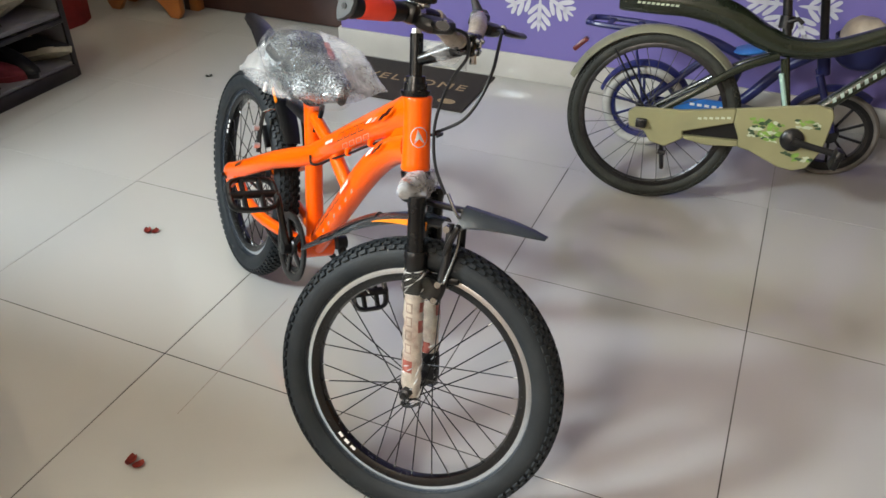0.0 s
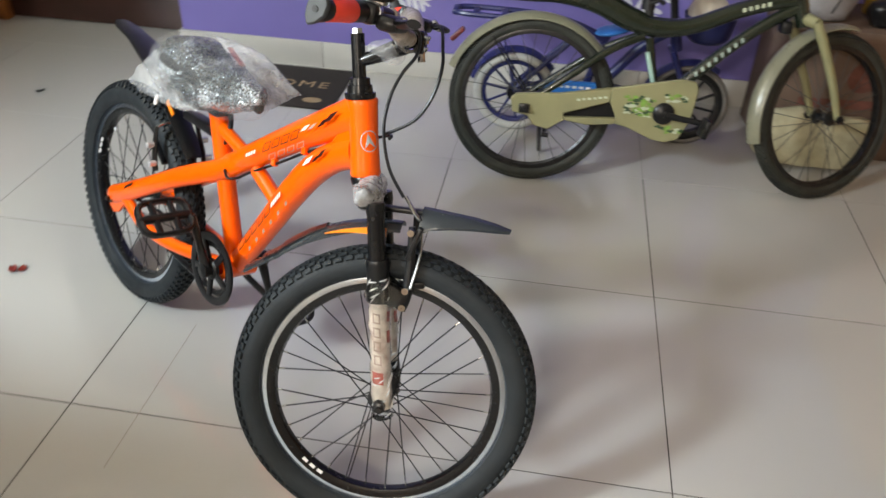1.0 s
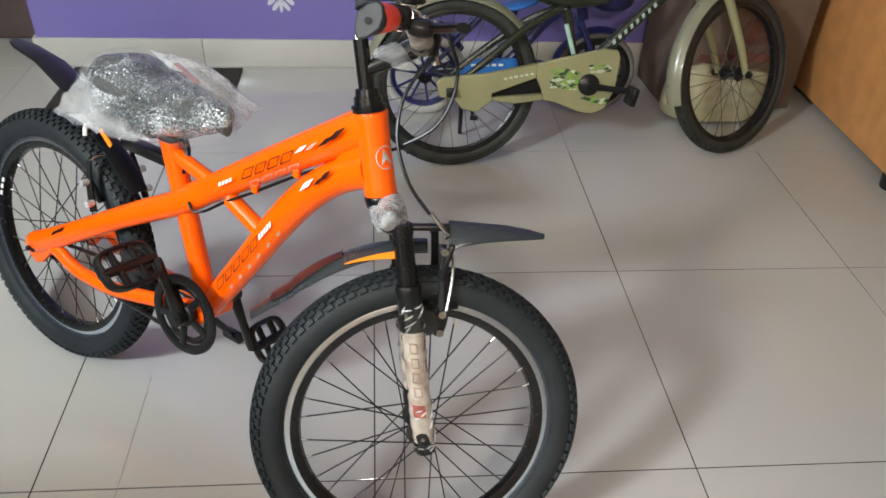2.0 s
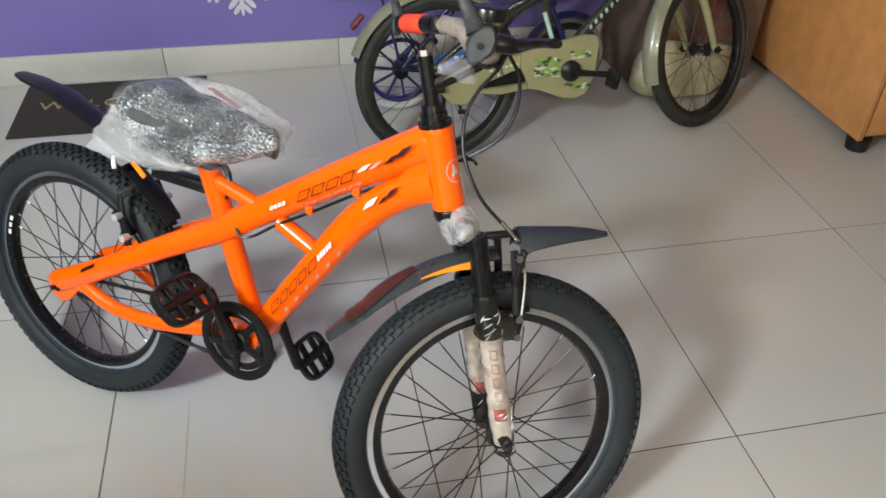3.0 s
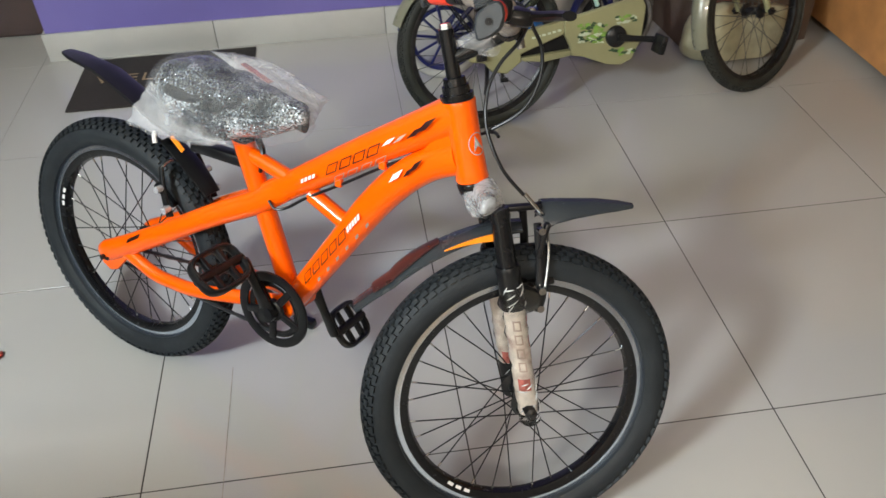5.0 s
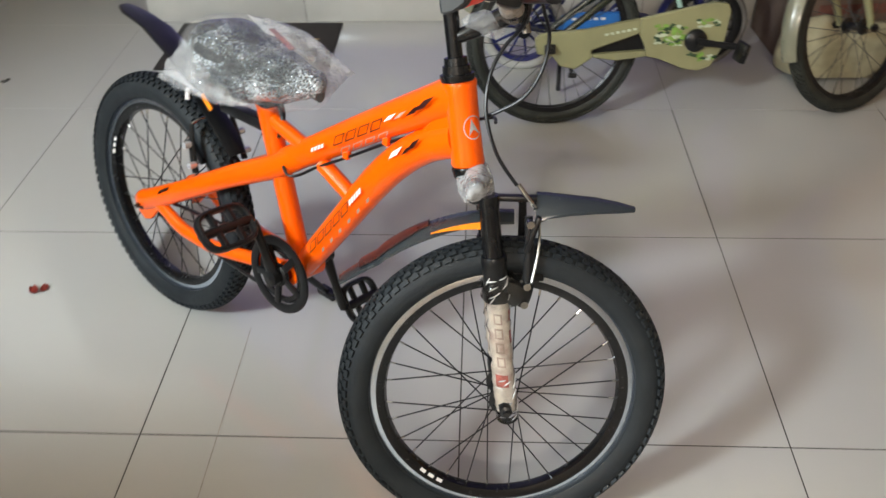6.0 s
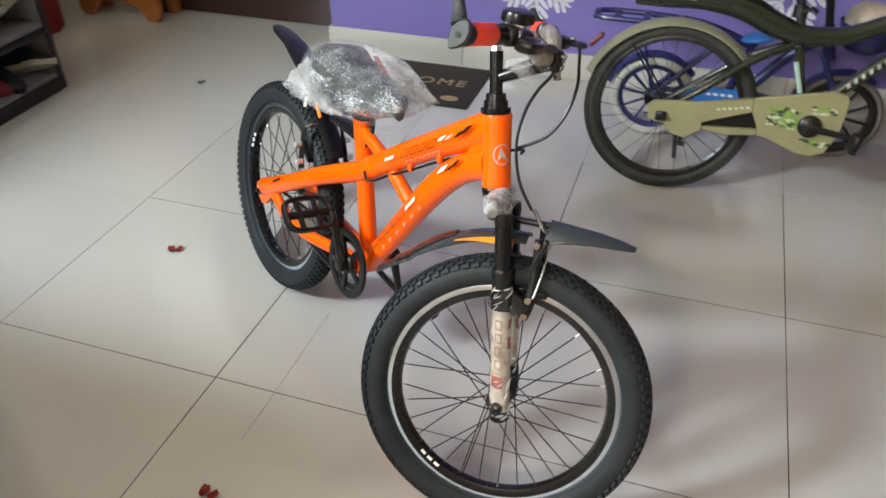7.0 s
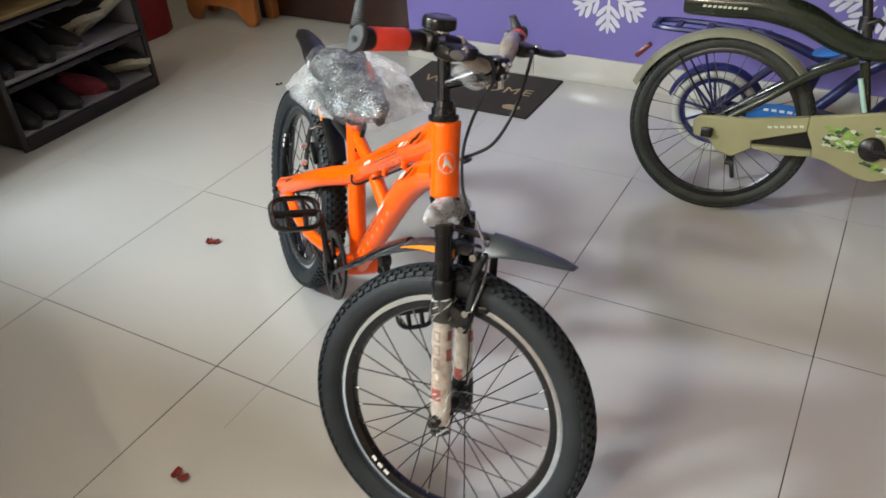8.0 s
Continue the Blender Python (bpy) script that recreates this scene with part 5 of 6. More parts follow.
sweep(bm, [(0.764, 0.006, 0.822), (0.768, 0.006, 0.812)], 0.0045, 8)
part("bolt", bm, STEEL, stem)
bm = bmesh.new()
block(bm, 0.016, 0.034, 0.034, pose(0.760, 0, 0.813, 0, -12, 0), 0.005)
clamp = part("clamp_plate", bm, MATT_BLACK, stem, "glossy black clamp plate")
for y, z in ((-0.009, 0.806), (0.009, 0.806), (-0.009, 0.822), (0.009, 0.822)):
    bm = bmesh.new()
    sweep(bm, [(0.764, y, z), (0.7715, y, z - 0.001)], [0.0042, 0.0036], 8)
    part("bolt", bm, STEEL, clamp)
bar_pts = [(0.679, -0.256, 0.833), (0.694, -0.19, 0.837), (0.710, -0.13, 0.840), (0.726, -0.085, 0.838), (0.742, -0.045, 0.816), (0.746, 0, 0.811), (0.742, 0.045, 0.816), (0.726, 0.085, 0.838), (0.708, 0.13, 0.840), (0.686, 0.19, 0.836), (0.660, 0.258, 0.830)]
bar = tube("handlebar", bar_pts, 0.0111, MATT_BLACK, None, "black riser handlebar", BARS, 14)


def along(y):
    """The bar's middle line at y."""
    ys = [p[1] for p in bar_pts]
    return V(float(np.interp(y, ys, [p[0] for p in bar_pts])), y, float(np.interp(y, ys, [p[2] for p in bar_pts])))


bm = bmesh.new()
sweep(bm, spline([along(y) for y in (0.135, 0.085, 0.05, 0.028)], 6), [0.0140 + 0.0007 * math.sin(i * 1.9) for i in range(19)], 16, 1.0, (1, 0, 0))
crumple(bm, 0.0018, 50, 3.0)
part("sleeve", bm, SLEEVE, bar, "taupe plastic sleeve", sharp=180)
bm = bmesh.new()
sweep(bm, spline([along(y) for y in (-0.090, -0.075, -0.05, -0.028)], 6), [0.0142 + 0.0008 * math.sin(i * 1.9) for i in range(19)], 16, 1.0, (1, 0, 0))
crumple(bm, 0.003, 50, 6.0)
part("sleeve", bm, SLEEVE, bar, "taupe plastic sleeve", sharp=180)
b2 = bmesh.new()
bmesh.ops.create_uvsphere(b2, u_segments=26, v_segments=16, radius=1.0)
for v in b2.verts:
    v.co = V(0.713 + 0.030 * v.co.x, 0.020 * v.co.y, 0.786 + (0.017 + 0.007 * v.co.x) * v.co.z)
crumple(b2, 0.006, 45, 8.0)
part("film", b2, CLOUDY_WRAP, bar, "crumpled clear plastic film", sharp=180)
for s in (-1, 1):
    far = 0.256 if s < 0 else 0.258
    a, b, c, d, e = along(s * far), along(s * (far - 0.017)), along(s * (far - 0.075)), along(s * 0.163), along(s * 0.155)
    bm = bmesh.new()
    sweep(bm, [a, a.lerp(b, 0.3), b, c, d, e], [0.0130, 0.0158, 0.0142, 0.0138, 0.0142, 0.0130], 18)
    grip = part("grip", bm, BLACK_PLASTIC, bar, "black rubber grip with a red band")
    bm = bmesh.new()
    sweep(bm, [b, b.lerp(c, 0.03), b.lerp(c, 0.5), b.lerp(c, 0.97), c], [0.0145, 0.0152, 0.0149, 0.0152, 0.0143], 20)
    part("red_band", bm, GRIP_RED, grip, "red rubber band")
    bm = bmesh.new()
    out = (a - b).normalized()
    mm = Matrix.Translation(a + out * 0.003) @ out.to_track_quat("Y", "Z").to_matrix().to_4x4() @ Matrix.Rotation(s * radians(24), 4, "Y")
    plate(bm, [(0.004, 0.022), (0.012, 0.013), (0.0148, 0.0), (0.0095, -0.014), (0.0, -0.024), (-0.0095, -0.014), (-0.0148, 0.0), (-0.012, 0.013), (-0.004, 0.022)], -0.004, 0.004, 0.0025)
    bm.transform(mm)
    flange = part("end_flange", bm, GRIP_GREY, grip, "dark grey diamond end flange")
    # the hole's dark inside, put on as a flat black disc
    bm = bmesh.new()
    lathe(bm, [(0.0004, 0), (0.004, 0), (0.004, 0.0012), (0.0004, 0.0012)], 12, True, mm @ Matrix.Translation((0, 0.0042, 0)))
    part("hole", bm, BLACK_PLASTIC, flange)
    bm = bmesh.new()
    h = 0.88 if s < 0 else 0.66
    q = [a + V(-0.006, -s * 0.001, 0.012), a + h * V(-0.011, -s * 0.005, 0.024), a + h * V(-0.017, -s * 0.011, 0.035), a + h * V(-0.025, -s * 0.020, 0.050)]
    sweep(bm, spline(q, 8), [(0.0112 - 0.0048 * i / 24) * (1 + 0.06 * (-1) ** i) for i in range(25)], 12, 0.8, (0, 1, 0))
    part("horn", bm, GRIP_GREY, flange, "short dark ribbed horn")
    # brake lever
    k = along(s * 0.138)
    bm = bmesh.new()
    block(bm, 0.030, 0.032, 0.028, Matrix.Translation(k), 0.007)
    block(bm, 0.034, 0.082 if s < 0 else 0.050, 0.022, Matrix.Translation(k + V(0.028, -s * (0.034 if s < 0 else 0.018), -0.007)), 0.009)
    perch = part("lever_clamp", bm, BLACK_PLASTIC, bar)
    bm = bmesh.new()
    if s < 0:
        q = [V(0.032, 0.010, -0.005), V(0.052, -0.006, -0.002), V(0.066, -0.028, 0.002), V(0.073, -0.050, 0.004)]
    else:
        q = [V(0.046, -0.004, -0.004), V(0.055, 0.03, -0.006), V(0.052, 0.075, -0.008), V(0.046, 0.112, -0.010)]
    sweep(bm, spline([k + p for p in q], 5), [0.0095, 0.0104, 0.0100, 0.0095, 0.0098], 10, 0.6, (0, 0, 1))
    part("brake_lever", bm, BLACK_PLASTIC, perch)
    b2 = bmesh.new()
    bmesh.ops.create_uvsphere(b2, u_segments=12, v_segments=8, radius=0.0065, matrix=Matrix.Translation(k + V(0.044, -s * 0.024 if s < 0 else 0.004, 0.000)))
    part("adjuster", b2, STEEL, perch)
# bell on the right
k = along(-0.131)
bm = bmesh.new()
lathe(bm, [(0.0004, 0.0235), (0.0195, 0.0235), (0.0226, 0.0220), (0.0236, 0.0180), (0.0236, 0.0090), (0.0225, 0.0080), (0.0004, 0.0080)], 32, True, Matrix.Translation(k + V(0.004, 0.004, 0.011)) @ Matrix.Rotation(radians(8), 4, "X") @ Matrix.Rotation(radians(-5), 4, "Y") @ Matrix.Rotation(radians(90), 4, "X"))
bell = part("bell", bm, MATT_BLACK, bar, "glossy black bell")
bm = bmesh.new()
lathe(bm, [(0.0120, -0.008), (0.0160, -0.008), (0.0160, 0.008), (0.0120, 0.008)], 20, True, Matrix.Translation(k))
block(bm, 0.028, 0.022, 0.007, Matrix.Translation(k + V(0.003, 0.002, 0.016)), 0.002)
part("bell_base", bm, STEEL, bell)
# cables from the levers
kr, kl = along(-0.138), along(0.138)
tube("brake_cable", [kr + V(0.034, 0.070, -0.008), (0.764, -0.050, 0.828), (0.763, -0.018, 0.796), (0.745, 0.002, 0.762), (0.734, 0.010, 0.722), (0.738, 0.002, 0.672), (0.764, -0.014, 0.620), (0.800, -0.026, 0.585)], 0.0027, BLACK_PLASTIC, None, "", BARS, 8)
tube("brake_cable", [kl + V(0.050, -0.035, -0.003), (0.775, 0.064, 0.839), (0.790, 0.031, 0.812), (0.801, 0.004, 0.785), (0.800, -0.009, 0.743), (0.782, -0.006, 0.700), (0.738, 0.011, 0.662)], 0.0027, BLACK_PLASTIC, None, "", BARS, 8)

# ---- the olive bicycle by the wall ----
OB = bike_base(-0.364, 0.526, 5.2, 11.2)
olive = thing("bicycle", OB, "used olive green bicycle with khaki mudguards and chain cover", "bicycle")
OHT, OHB = (0.700, 0.600), (0.735, 0.495)
OSTEER = steering(OHT, OHB, 23.2)
OA = V(0.859, 0, 0.240)


def otube(name, pts, rad, material=OLIVE, label="", m=None, seg=14, flat=1.0, side=(0, 1, 0), parent=None):
    bm = bmesh.new()
    sweep(bm, spline(pts, 6) if len(pts) > 2 else pts, rad, seg, flat, side)
    return part(name, bm, material, parent or olive, label, m)


orear = wheel("rear_wheel", olive, Matrix.Translation((0, 0, 0.241)), 0.241, 0.037, OLD_RUBBER, DARK_STEEL, DARK_STEEL, OLD_SPOKE, 28, 0.207, True, 0.055, 0, SPOKE_BLACK, 0.011)
ofront = wheel("front_wheel", olive, OSTEER @ Matrix.Translation(OA), 0.241, 0.037, OLD_RUBBER, DARK_STEEL, DARK_STEEL, OLD_SPOKE, 28, 0.207, True, 0.045, 5, SPOKE_BLACK, 0.011)

main = otube("main_tube", [(-0.132, 0, 0.558), (-0.122, 0, 0.558), (-0.03, 0, 0.557), (0.06, 0, 0.556), (0.16, 0, 0.534), (0.25, 0, 0.491), (0.33, 0, 0.469), (0.43, 0, 0.478), (0.55, 0, 0.526), (0.64, 0, 0.552), (0.715, 0, 0.566)], [0.030, 0.037, 0.038, 0.038, 0.037, 0.033, 0.028, 0.024, 0.023, 0.022, 0.022], seg=20)
for i in range(9):
    bm = bmesh.new()
    tube_decal(bm, (-0.09, 0, 0.557), (0.03, 0, 0.5565), 0.0384, 0.04 + 0.104 * i, 0.04 + 0.104 * i + 0.072, -14, -5, 0.02)
    part("word_bar", bm, CAMO_PALE, main, "plain pale bar in place of a letter", sharp=80)
otube("down_tube", [(0.375, 0, 0.250), (0.44, 0, 0.325), (0.60, 0, 0.470), (0.715, 0, 0.545)], [0.016, 0.017, 0.017, 0.018])
d0, d1 = V(0.44, 0, 0.328), V(0.60, 0, 0.470)
for i in range(8):
    bm = bmesh.new()
    tube_decal(bm, d0, d1, 0.0178, 0.10 + 0.10 * i, 0.10 + 0.10 * i + 0.045, -12, 24, 0.02)
    part("word_bar", bm, PALE_MINT, olive, "plain pale mint bar in place of a letter", sharp=80)
for i in range(5):
    bm = bmesh.new()
    tube_decal(bm, (0.55, 0, 0.526), (0.64, 0, 0.552), 0.0236, 0.05 + 0.18 * i, 0.05 + 0.18 * i + 0.1, -10, 16, 0.02)
    part("word_bar", bm, CAMO_PALE, main, "plain pale bar in place of a letter", sharp=80)
otube("head_tube", [(OHT[0], 0, OHT[1]), (OHB[0], 0, OHB[1])], 0.021, seg=18)
otube("seat_tube", [(0.318, 0, 0.44), (0.362, 0, 0.25)], 0.012)
mint = otube("painted_band", [(0.316, -0.012, 0.400), (0.343, -0.012, 0.318)], 0.0068, MINT, "pale mint painted band")
for s in (-1, 1):
    otube("seat_stay", [(0.0, s * 0.055, 0.255), (0.11, s * 0.050, 0.335), (0.21, s * 0.03, 0.405), (0.30, s * 0.012, 0.445)], [0.009, 0.0105, 0.0115, 0.012], seg=10)
    otube("chain_stay", [(0.0, s * 0.055, 0.247), (0.15, s * 0.045, 0.238), (0.36, s * 0.02, 0.24)], 0.009, seg=10)
    otube("carrier_stay", [(-0.005, s * 0.06, 0.25), (-0.06, s * 0.058, 0.33), (-0.125, s * 0.05, 0.425)], 0.003, DARK_STEEL, seg=6)
    otube("fork_leg", [(0.738, s * 0.046, 0.505), (0.768, s * 0.052, 0.445), (0.822, s * 0.053, 0.335), (0.859, s * 0.052, 0.240)], [0.014, 0.0135, 0.0115, 0.009], KHAKI, "khaki painted fork leg", OSTEER, 12)
    bm = bmesh.new()
    lathe(bm, [(0.0005, s * 0.058), (0.012, s * 0.058), (0.012, s * 0.066), (0.005, s * 0.066), (0.005, s * 0.074), (0.0005, s * 0.074)], 6, True, Matrix.Translation(OA))
    part("axle_nut", bm, DARK_STEEL, olive, "", OSTEER)
otube("fork_crown", [(0.740, -0.05, 0.500), (0.733, 0, 0.514), (0.740, 0.05, 0.500)], [0.015, 0.02, 0.015], KHAKI, "", OSTEER)
bm = bmesh.new()
band(bm, arc(-0.006, 0.236, 0.257, 158, 38, 30), [0.024, 0.029, 0.030, 0.030, 0.026], [0.016, 0.018, 0.018, 0.016], 0.003)
og = part("rear_mudguard", bm, KHAKI_GUARD, olive, "khaki painted rear mudguard")
bm = bmesh.new()
block(bm, 0.014, 0.03, 0.05, pose(-0.225, -0.012, 0.422, 0, 45, 0), 0.004)
part("tail_reflector", bm, REFLECT_RED, og, "dark red tail reflector")
bm = bmesh.new()
band(bm, [(0.859 + 0.262 * math.cos(radians(a)), 0.240 + 0.262 * math.sin(radians(a))) for a in np.linspace(196, 76, 30)], [0.026, 0.029, 0.030, 0.029, 0.02], [0.016, 0.018, 0.018, 0.012], 0.003)
part("front_mudguard", bm, KHAKI_GUARD, olive, "khaki painted front mudguard", OSTEER)

# chain cover: rear disc, upper and lower bars round a slot, front disc
bm = bmesh.new()
y0, y1 = -0.078, -0.060
plate(bm, [(-0.062, 0.262), (-0.045, 0.276), (0.08, 0.283), (0.22, 0.306), (0.22, 0.266), (0.092, 0.226), (0.096, 0.206), (0.05, 0.176), (0.008, 0.186), (-0.012, 0.214), (-0.055, 0.222)], y0, y1, 0.003)
plate(bm, [(0.2198, 0.3058), (0.415, 0.341), (0.452, 0.336), (0.462, 0.315), (0.452, 0.225), (0.424, 0.170), (0.39, 0.158), (0.35, 0.164), (0.275, 0.196), (0.2395, 0.2035), (0.2395, 0.226), (0.2198, 0.2662)], y0 + 0.0002, y1, 0.003)
plate(bm, [(0.0925, 0.2155), (0.2392, 0.2205), (0.2392, 0.2035), (0.16, 0.196), (0.0985, 0.2055)], y0, y1, 0.002)
back = bmesh.new()
plate(back, [(0.09, 0.228), (0.22, 0.268), (0.24, 0.228), (0.24, 0.218), (0.095, 0.214)], -0.0585, -0.0565)
cover = part("chain_cover", bm, KHAKI, olive, "khaki chain cover with green printed leaves")
part("slot_backing", back, BLACK_PLASTIC, cover)
rng = random.Random(5)
for mt, n in ((CAMO_GREEN, 34), (CAMO_DARK, 26), (CAMO_PALE, 24)):
    for i in range(n):
        bm = bmesh.new()
        cx = rng.uniform(0.265, 0.345) if i < n * 0.66 else rng.uniform(0.36, 0.43)
        cz = rng.uniform(0.235, 0.288) - (cx - 0.30) * 0.1 if i < n * 0.66 else rng.choice((rng.uniform(0.185, 0.205), rng.uniform(0.278, 0.300)))
        pts = []
        ph = rng.uniform(0, 6)
        for k in range(9):
            t = 2 * math.pi * k / 9
            r = rng.uniform(0.003, 0.0085)
            pts.append((cx + r * 1.3 * math.cos(t), cz + r * 0.75 * math.sin(t)))
        lift = 0.0006 + 0.0003 * rng.random()
        plate(bm, pts, y0 - lift, y0 - lift + 0.0004)
        part("leaf_print", bm, mt, cover)
for i in range(6):
    bm = bmesh.new()
    block(bm, 0.010, 0.0006, 0.006, Matrix.Translation((0.13 + i * 0.015, y0 - 0.0005, 0.268 + i * 0.0022)))
    part("word_bar", bm, CAMO_PALE, cover, "plain pale bar of print")
bm = bmesh.new()
lathe(bm, [(0.0004, -0.094), (0.022, -0.092), (0.030, -0.086), (0.031, -0.079), (0.0004, -0.079)], 24, True, Matrix.Translation((0.372, 0, 0.243)))
sweep(bm, [(0.372, -0.098, 0.243), (0.42, -0.102, 0.236), (0.475, -0.106, 0.228)], [0.011, 0.0085, 0.009], 10, 0.6, (0, 1, 0))
part("crank_arm", bm, BLACK_PLASTIC, olive)
bm = bmesh.new()
block(bm, 0.018, 0.055, 0.052, pose(0.478, -0.138, 0.222, 0, 14, 0), 0.005)
sweep(bm, [(0.475, -0.102, 0.228), (0.478, -0.17, 0.225)], 0.006, 8)
part("pedal", bm, BLACK_PLASTIC, olive)
bm = bmesh.new()
sweep(bm, [(0.372, 0.03, 0.243), (0.372, 0.075, 0.243), (0.33, 0.085, 0.25), (0.27, 0.09, 0.258)], 0.009, 10)
block(bm, 0.08, 0.075, 0.022, pose(0.268, 0.135, 0.258, 0, 10, 0), 0.005)
part("crank_arm", bm, BLACK_PLASTIC, olive)
bm = bmesh.new()
block(bm, 0.03, 0.012, 0.026, Matrix.Translation((-0.022, -0.084, 0.236)), 0.004)
lathe(bm, [(0.0004, -0.104), (0.006, -0.104), (0.006, -0.08), (0.0004, -0.08)], 8, True, Matrix.Translation((-0.02, 0, 0.237)))
part("axle_plate", bm, DARK_STEEL, olive)
# long seat pad
bm = bmesh.new()
b2 = bmesh.new()
bmesh.ops.create_uvsphere(b2, u_segments=28, v_segments=16, radius=1.0)
for v in b2.verts:
    c = v.co
    c.x, c.y, c.z = [math.copysign(abs(q) ** 0.6, q) for q in c]
    v.co = V(0.235 + 0.11 * c.x, (0.065 - 0.035 * c.x) * c.y, 0.618 + 0.030 * c.z)
merge(bm, b2)
part("seat", bm, BLACK_PLASTIC, olive, "black vinyl seat", sharp=60)
otube("seat_post", [(0.314, 0, 0.475), (0.290, 0, 0.60)], 0.012, DARK_STEEL)
bm = bmesh.new()
lathe(bm, [(0.012, -0.016), (0.019, -0.016), (0.019, 0.016), (0.012, 0.016)], 16, True, Matrix.Translation((0.302, 0, 0.532)) @ Matrix.Rotation(radians(90), 4, "X"))
sweep(bm, [(0.302, -0.03, 0.535), (0.325, -0.034, 0.545), (0.338, -0.034, 0.535)], 0.006, 8)
part("seat_clamp", bm, DARK_STEEL, olive)
bm = bmesh.new()
block(bm, 0.030, 0.05, 0.035, Matrix.Translation((0.687, 0, 0.489)), 0.008)
part("brake_caliper", bm, BLACK_PLASTIC, olive)
# stand under the rear
otube("prop_stand", [(0.03, 0.05, 0.235), (0.04, 0.10, 0.13), (0.05, 0.165, 0.045)], 0.007, DARK_STEEL, seg=8)
bm = bmesh.new()
sweep(bm, [(0.035, -0.062, 0.215), (0.042, -0.064, 0.165)], [0.004, 0.005], 8)
sweep(bm, [(0.035, -0.064, 0.157), (0.056, -0.064, 0.155)], 0.007, 8)
part("stay_end", bm, DARK_STEEL, olive)
# steering column and bars
otube("stem", [(OHT[0], 0, OHT[1]), (OHT[0] - 0.045, 0, OHT[1] + 0.13)], 0.012, DARK_STEEL, "", OSTEER)
otube("handlebar", [(0.62, -0.25, 0.80), (0.69, -0.15, 0.79), (0.712, 0, 0.735), (0.69, 0.15, 0.79), (0.62, 0.25, 0.80)], 0.011, DARK_STEEL, "", OSTEER)
otube("brake_cable", [(0.70, -0.10, 0.78), (0.82, -0.06, 0.70), (0.84, -0.03, 0.60), (0.80, -0.028, 0.53)], 0.0027, BLACK_PLASTIC, "", OSTEER, 8)

# ---- the small blue bicycle behind it ----
KB = bike_base(-0.435, 0.862, 2.0, 3.0)
kid = thing("bicycle", KB, "small blue children's bicycle with pale tyres leaning behind", "bicycle")


def kid_wheel(name, x, shell, thick, label, rubber=PALE_TYRE, rubber_label="pale grey tyre"):
    R, rr = 0.134, 0.105
    bm = bmesh.new()
    lathe(bm, [(rr - 0.011, -0.010), (rr, -0.013), (rr, 0.013), (rr - 0.011, 0.010)], 48)
    w = part(name, bm, shell, kid, label, Matrix.Translation((x, 0, R)))
    for k in range(10):
        bm = bmesh.new()
        m = Matrix.Rotation(radians(36 * k + 10), 4, "Y") @ Matrix.Translation((0.057, 0, 0))
        block(bm, 0.080, 0.008, 0.008, m, 0.002)
        part("wheel_spoke", bm, shell, w)
    bm = bmesh.new()
    lathe(bm, [(0.0005, -0.03), (0.022, -0.03), (0.026, -0.012), (0.026, 0.012), (0.022, 0.03), (0.0005, 0.03)], 20)
    part("hub", bm, BLACK_PLASTIC, w)
    bm = bmesh.new()
    lathe(bm, [(R - thick + 0.002 + thick * math.cos(2 * math.pi * i / 12), 0.017 * math.sin(2 * math.pi * i / 12)) for i in range(12)], 64)
    part("tyre", bm, rubber, w, rubber_label)
    return w


def ktube(name, pts, rad, material=BLUE, label="", seg=12, flat=1.0):
    bm = bmesh.new()
    sweep(bm, spline(pts, 5) if len(pts) > 2 else pts, rad, seg, flat, (0, 1, 0))
    return part(name, bm, material, kid, label)


kid_wheel("rear_wheel", 0.0, BLUE, 0.016, "dark blue moulded wheel")
kid_wheel("front_wheel", 0.56, BLACK_PLASTIC, 0.0105, "black moulded wheel", DARK_TYRE, "dark grey tyre")
bm = bmesh.new()
lathe(bm, [(0.118, -0.012), (0.118, 0.012), (0.1045, 0.0128), (0.1045, -0.0128)], 48)
part("inner_rim", bm, BLACK_PLASTIC, kid, "", Matrix.Translation((0.56, 0, 0.134)))
bm = bmesh.new()
band(bm, arc(0, 0.134, 0.150, 165, 35, 20), [0.018, 0.024, 0.024, 0.02], [0.010, 0.012, 0.012], 0.003)
part("rear_mudguard", bm, BLUE, kid)
bm = bmesh.new()
band(bm, arc(0.56, 0.134, 0.150, 165, 55, 20), [0.018, 0.024, 0.024, 0.02], [0.010, 0.012, 0.012], 0.003)
part("front_mudguard", bm, BLUE, kid)
ktube("main_tube", [(0.10, 0, 0.385), (0.18, 0, 0.365), (0.27, 0, 0.33)], 0.014)
ktube("seat_tube", [(0.225, 0, 0.15), (0.285, 0, 0.362)], 0.013)
ktube("down_tube", [(0.25, 0, 0.15), (0.315, 0, 0.223), (0.385, 0, 0.308), (0.475, 0, 0.375)], 0.017)
ktube("head_tube", [(0.50, 0, 0.31), (0.475, 0, 0.41)], 0.018)
ktube("stem", [(0.478, 0, 0.40), (0.444, 0, 0.56)], 0.012, BLACK_PLASTIC)
for s in (-1, 1):
    ktube("fork_leg", [(0.485, s * 0.03, 0.315), (0.53, s * 0.034, 0.22), (0.56, s * 0.034, 0.15)], 0.010)
    ktube("chain_stay", [(0.0, s * 0.036, 0.15), (0.225, s * 0.02, 0.15)], 0.009)
    ktube("seat_stay", [(0.0, s * 0.036, 0.15), (0.17, s * 0.018, 0.32)], 0.008)
bm = bmesh.new()
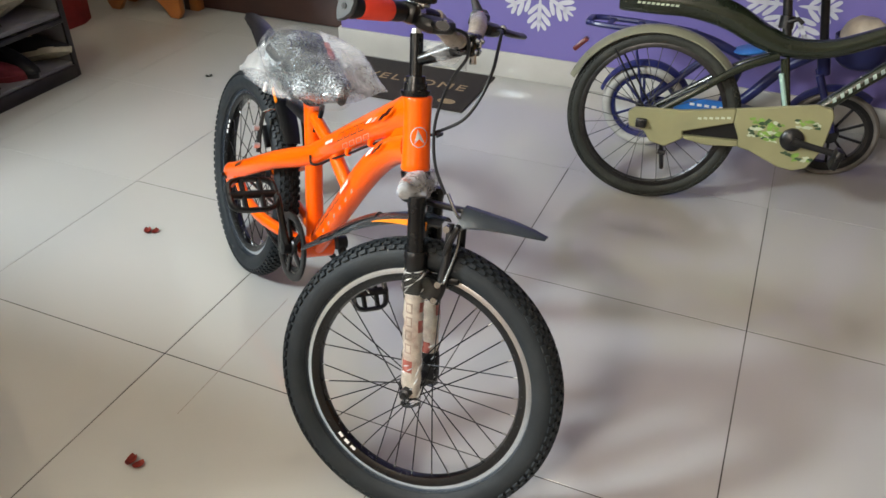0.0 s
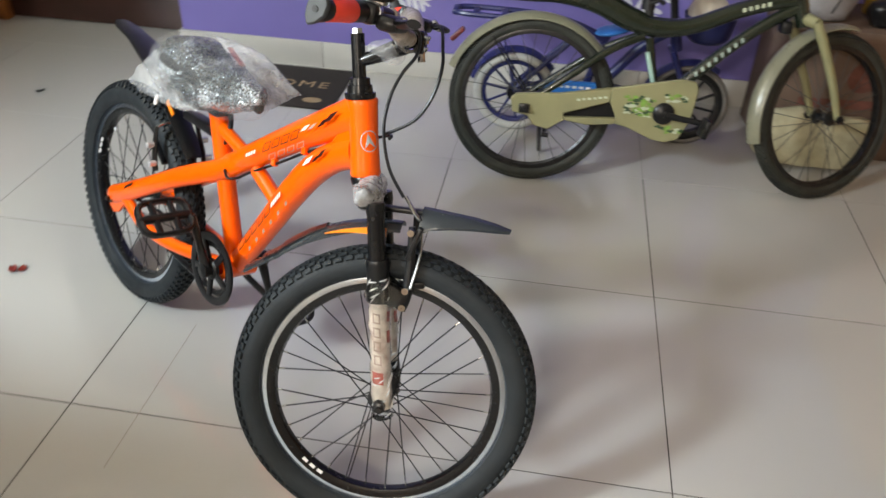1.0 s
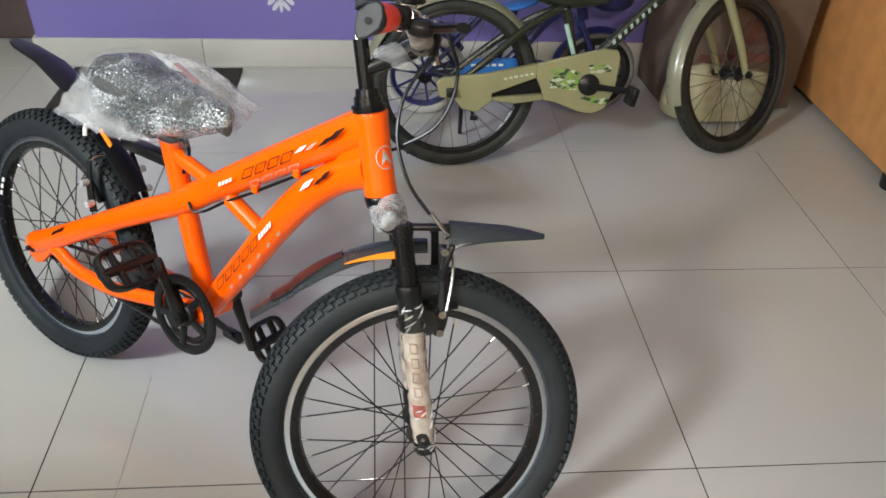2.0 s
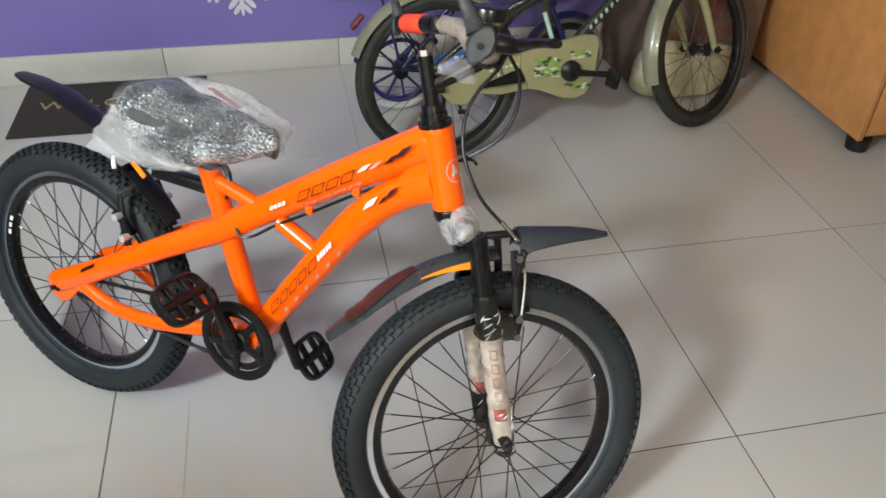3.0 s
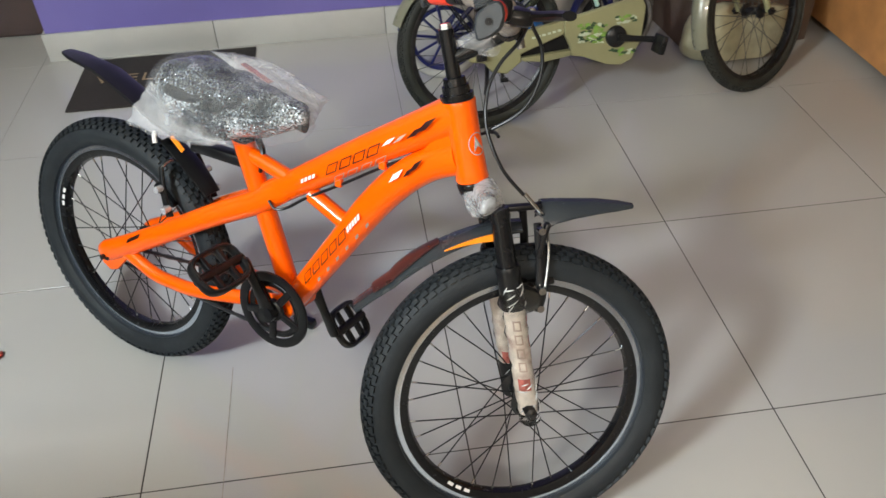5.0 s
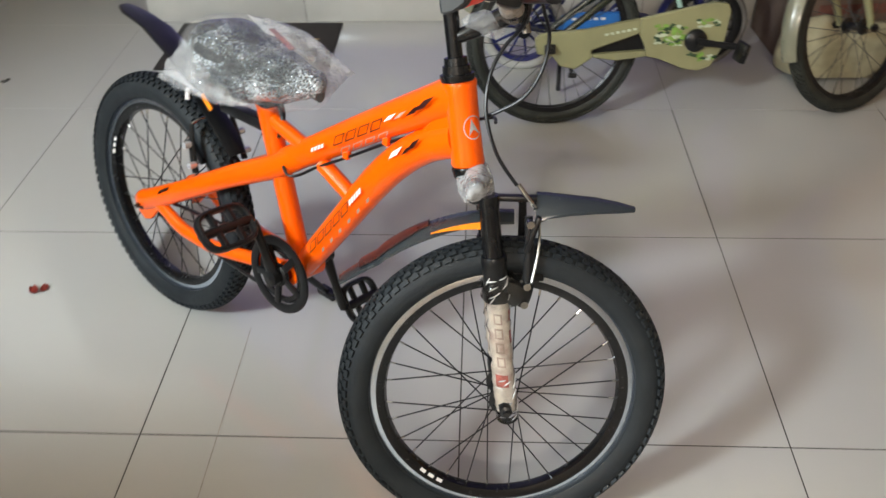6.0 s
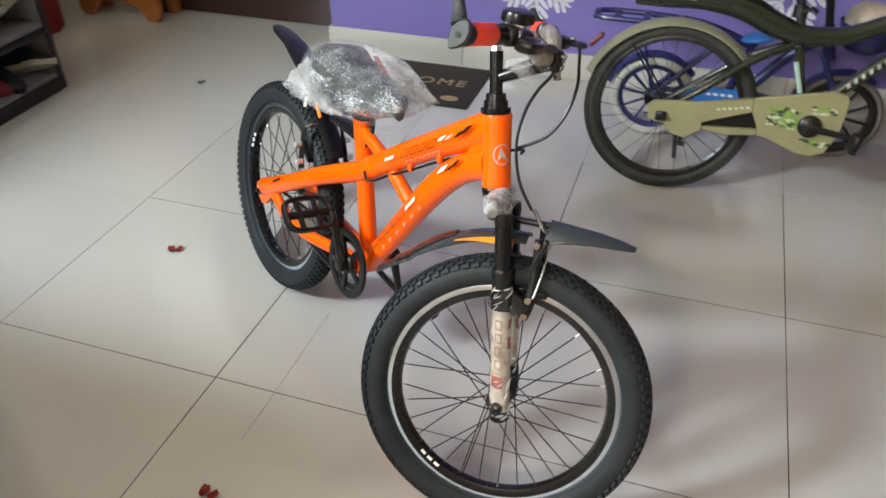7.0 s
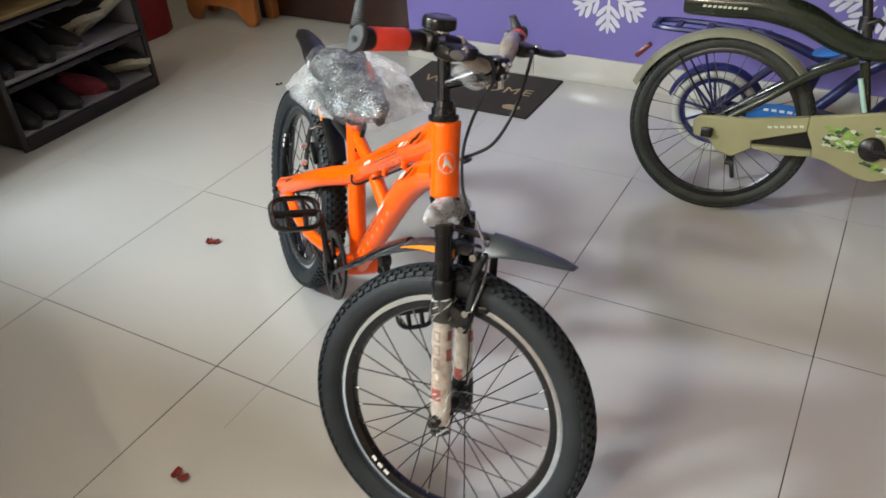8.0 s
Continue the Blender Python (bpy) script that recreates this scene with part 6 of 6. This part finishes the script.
plate(bm, [(0.10, 0.130), (0.095, 0.165), (0.115, 0.190), (0.18, 0.198), (0.29, 0.198), (0.315, 0.165), (0.295, 0.12), (0.25, 0.11), (0.16, 0.122)], -0.05, -0.036, 0.003)
kc = part("chain_cover", bm, SKY_BLUE, kid, "bright blue chain cover")
for i in range(5):
    bm = bmesh.new()
    block(bm, 0.014, 0.0008, 0.008, Matrix.Translation((0.15 + i * 0.022, -0.0506, 0.180)))
    part("word_bar", bm, DECAL_PALE, kc, "plain white bar of print")
bm = bmesh.new()
for y in (-0.045, 0.045):
    sweep(bm, spline([(0.12, y, 0.375), (0.0, y, 0.385), (-0.16, y, 0.388), (-0.205, y * 0.6, 0.388)], 4), 0.009, 8)
for x in (-0.14, -0.05, 0.05):
    block(bm, 0.02, 0.09, 0.010, Matrix.Translation((x, 0, 0.386)), 0.003)
block(bm, 0.02, 0.075, 0.018, Matrix.Translation((-0.205, 0, 0.388)), 0.006)
part("carrier", bm, BLUE, kid, "dark blue rear carrier")
ktube("carrier_stay", [(0.0, -0.04, 0.15), (-0.06, -0.045, 0.385)], 0.004, BLUE)
bm = bmesh.new()
b2 = bmesh.new()
bmesh.ops.create_uvsphere(b2, u_segments=20, v_segments=12, radius=1.0)
for v in b2.verts:
    v.co = V(0.298 + 0.062 * v.co.x, (0.045 - 0.015 * v.co.x) * v.co.y, 0.359 + 0.012 * v.co.x + 0.013 * v.co.z)
merge(bm, b2)
part("seat", bm, SKY_BLUE, kid, "bright blue plastic seat", sharp=60)
ktube("handlebar", [(0.42, -0.2, 0.62), (0.44, -0.08, 0.61), (0.444, 0, 0.56), (0.44, 0.08, 0.61), (0.42, 0.2, 0.62)], 0.010, BLACK_PLASTIC)
bm = bmesh.new()
lathe(bm, [(0.0005, 0.0), (0.05, 0.002), (0.068, 0.018), (0.082, 0.085), (0.078, 0.085), (0.064, 0.021), (0.048, 0.006), (0.0005, 0.005)], 28, True, Matrix.Translation((0.583, 0, 0.345)) @ Matrix.Rotation(radians(90), 4, "X"))
part("front_basket", bm, BLUE, kid, "dark blue plastic basket")
sack("folded_cloth", KB @ pose(0.583, 0, 0.351, 0, 0, 10), 0.062, 0.06, 0.135, BAG_CREAM, "cream cloth bundled in a blue bicycle basket", "cloth", 4.0)

# ---- made-up holders for the unseen lamps ----
pendant = thing("pendant_lamp", pose(-2.60, -2.02, 2.801), "made-up hanging lamp with a black cone shade on the ceiling", "ceiling light")
bm = bmesh.new()
sweep(bm, [(0, 0, 0), (0, 0, -0.58)], 0.006, 10)
part("cord", bm, DECAL_PALE, pendant)
bm = bmesh.new()
lathe(bm, [(0.02, -0.50), (0.06, -0.51), (0.14, -0.545), (0.132, -0.55), (0.06, -0.516), (0.02, -0.506)], 40, True, pose(0, 0, 0, 90))
part("shade", bm, BLACK_PLASTIC, pendant, "black cone shade")
fitting = thing("tube_fitting", pose(-0.87, -3.601, 2.28), "white casing added on the back wall for the unseen fill light", "wall lamp")
bm = bmesh.new()
block(bm, 0.65, 0.05, 0.06, pose(0, 0.025, 0), 0.004)
part("fitting_body", bm, DECAL_PALE, fitting)
# ---- floor tiles: square pieces with fine dark joints ----
def tile_mesh(sx, sy):
    bm = bmesh.new()
    b = 0.0003
    lo = [bm.verts.new((x, y, -0.008)) for x, y in ((0, 0), (sx, 0), (sx, sy), (0, sy))]
    mid = [bm.verts.new((x, y, -b)) for x, y in ((0, 0), (sx, 0), (sx, sy), (0, sy))]
    hi = [bm.verts.new((x, y, 0.0)) for x, y in ((b, b), (sx - b, b), (sx - b, sy - b), (b, sy - b))]
    for a, c in ((lo, mid), (mid, hi)):
        for i in range(4):
            bm.faces.new((a[i], a[(i + 1) % 4], c[(i + 1) % 4], c[i]))
    bm.faces.new(hi)
    me = bpy.data.meshes.new("floor_tile")
    bm.to_mesh(me)
    bm.free()
    me.materials.append(TILE)
    return me


bm = bmesh.new()
block(bm, 0.0014, 0.42, 0.0004, pose(-1.053, -0.53, 0.0003))
part("scratch", bm, mat("floor_scratch", (0.34, 0.30, 0.26), rough=0.6, var=0.3, scale=60), floor, "faint straight scratch")
JOINT = 0.0026
tile, close_tile = tile_mesh(0.6 - JOINT, 0.6 - JOINT), tile_mesh(0.5992, 0.5992)
for i in range(-6, 4):
    for j in range(-6, 3):
        # the tiles by the wall and the rack are laid tighter
        tight = i <= -4 and j >= -1 or j >= 1
        ob = new("floor_tile", close_tile if tight else tile)
        ob.parent = floor
        gap = 0.0004 if tight else JOINT / 2
        ob.location = (0.6 * i + gap, 0.6 * j + gap, 0)
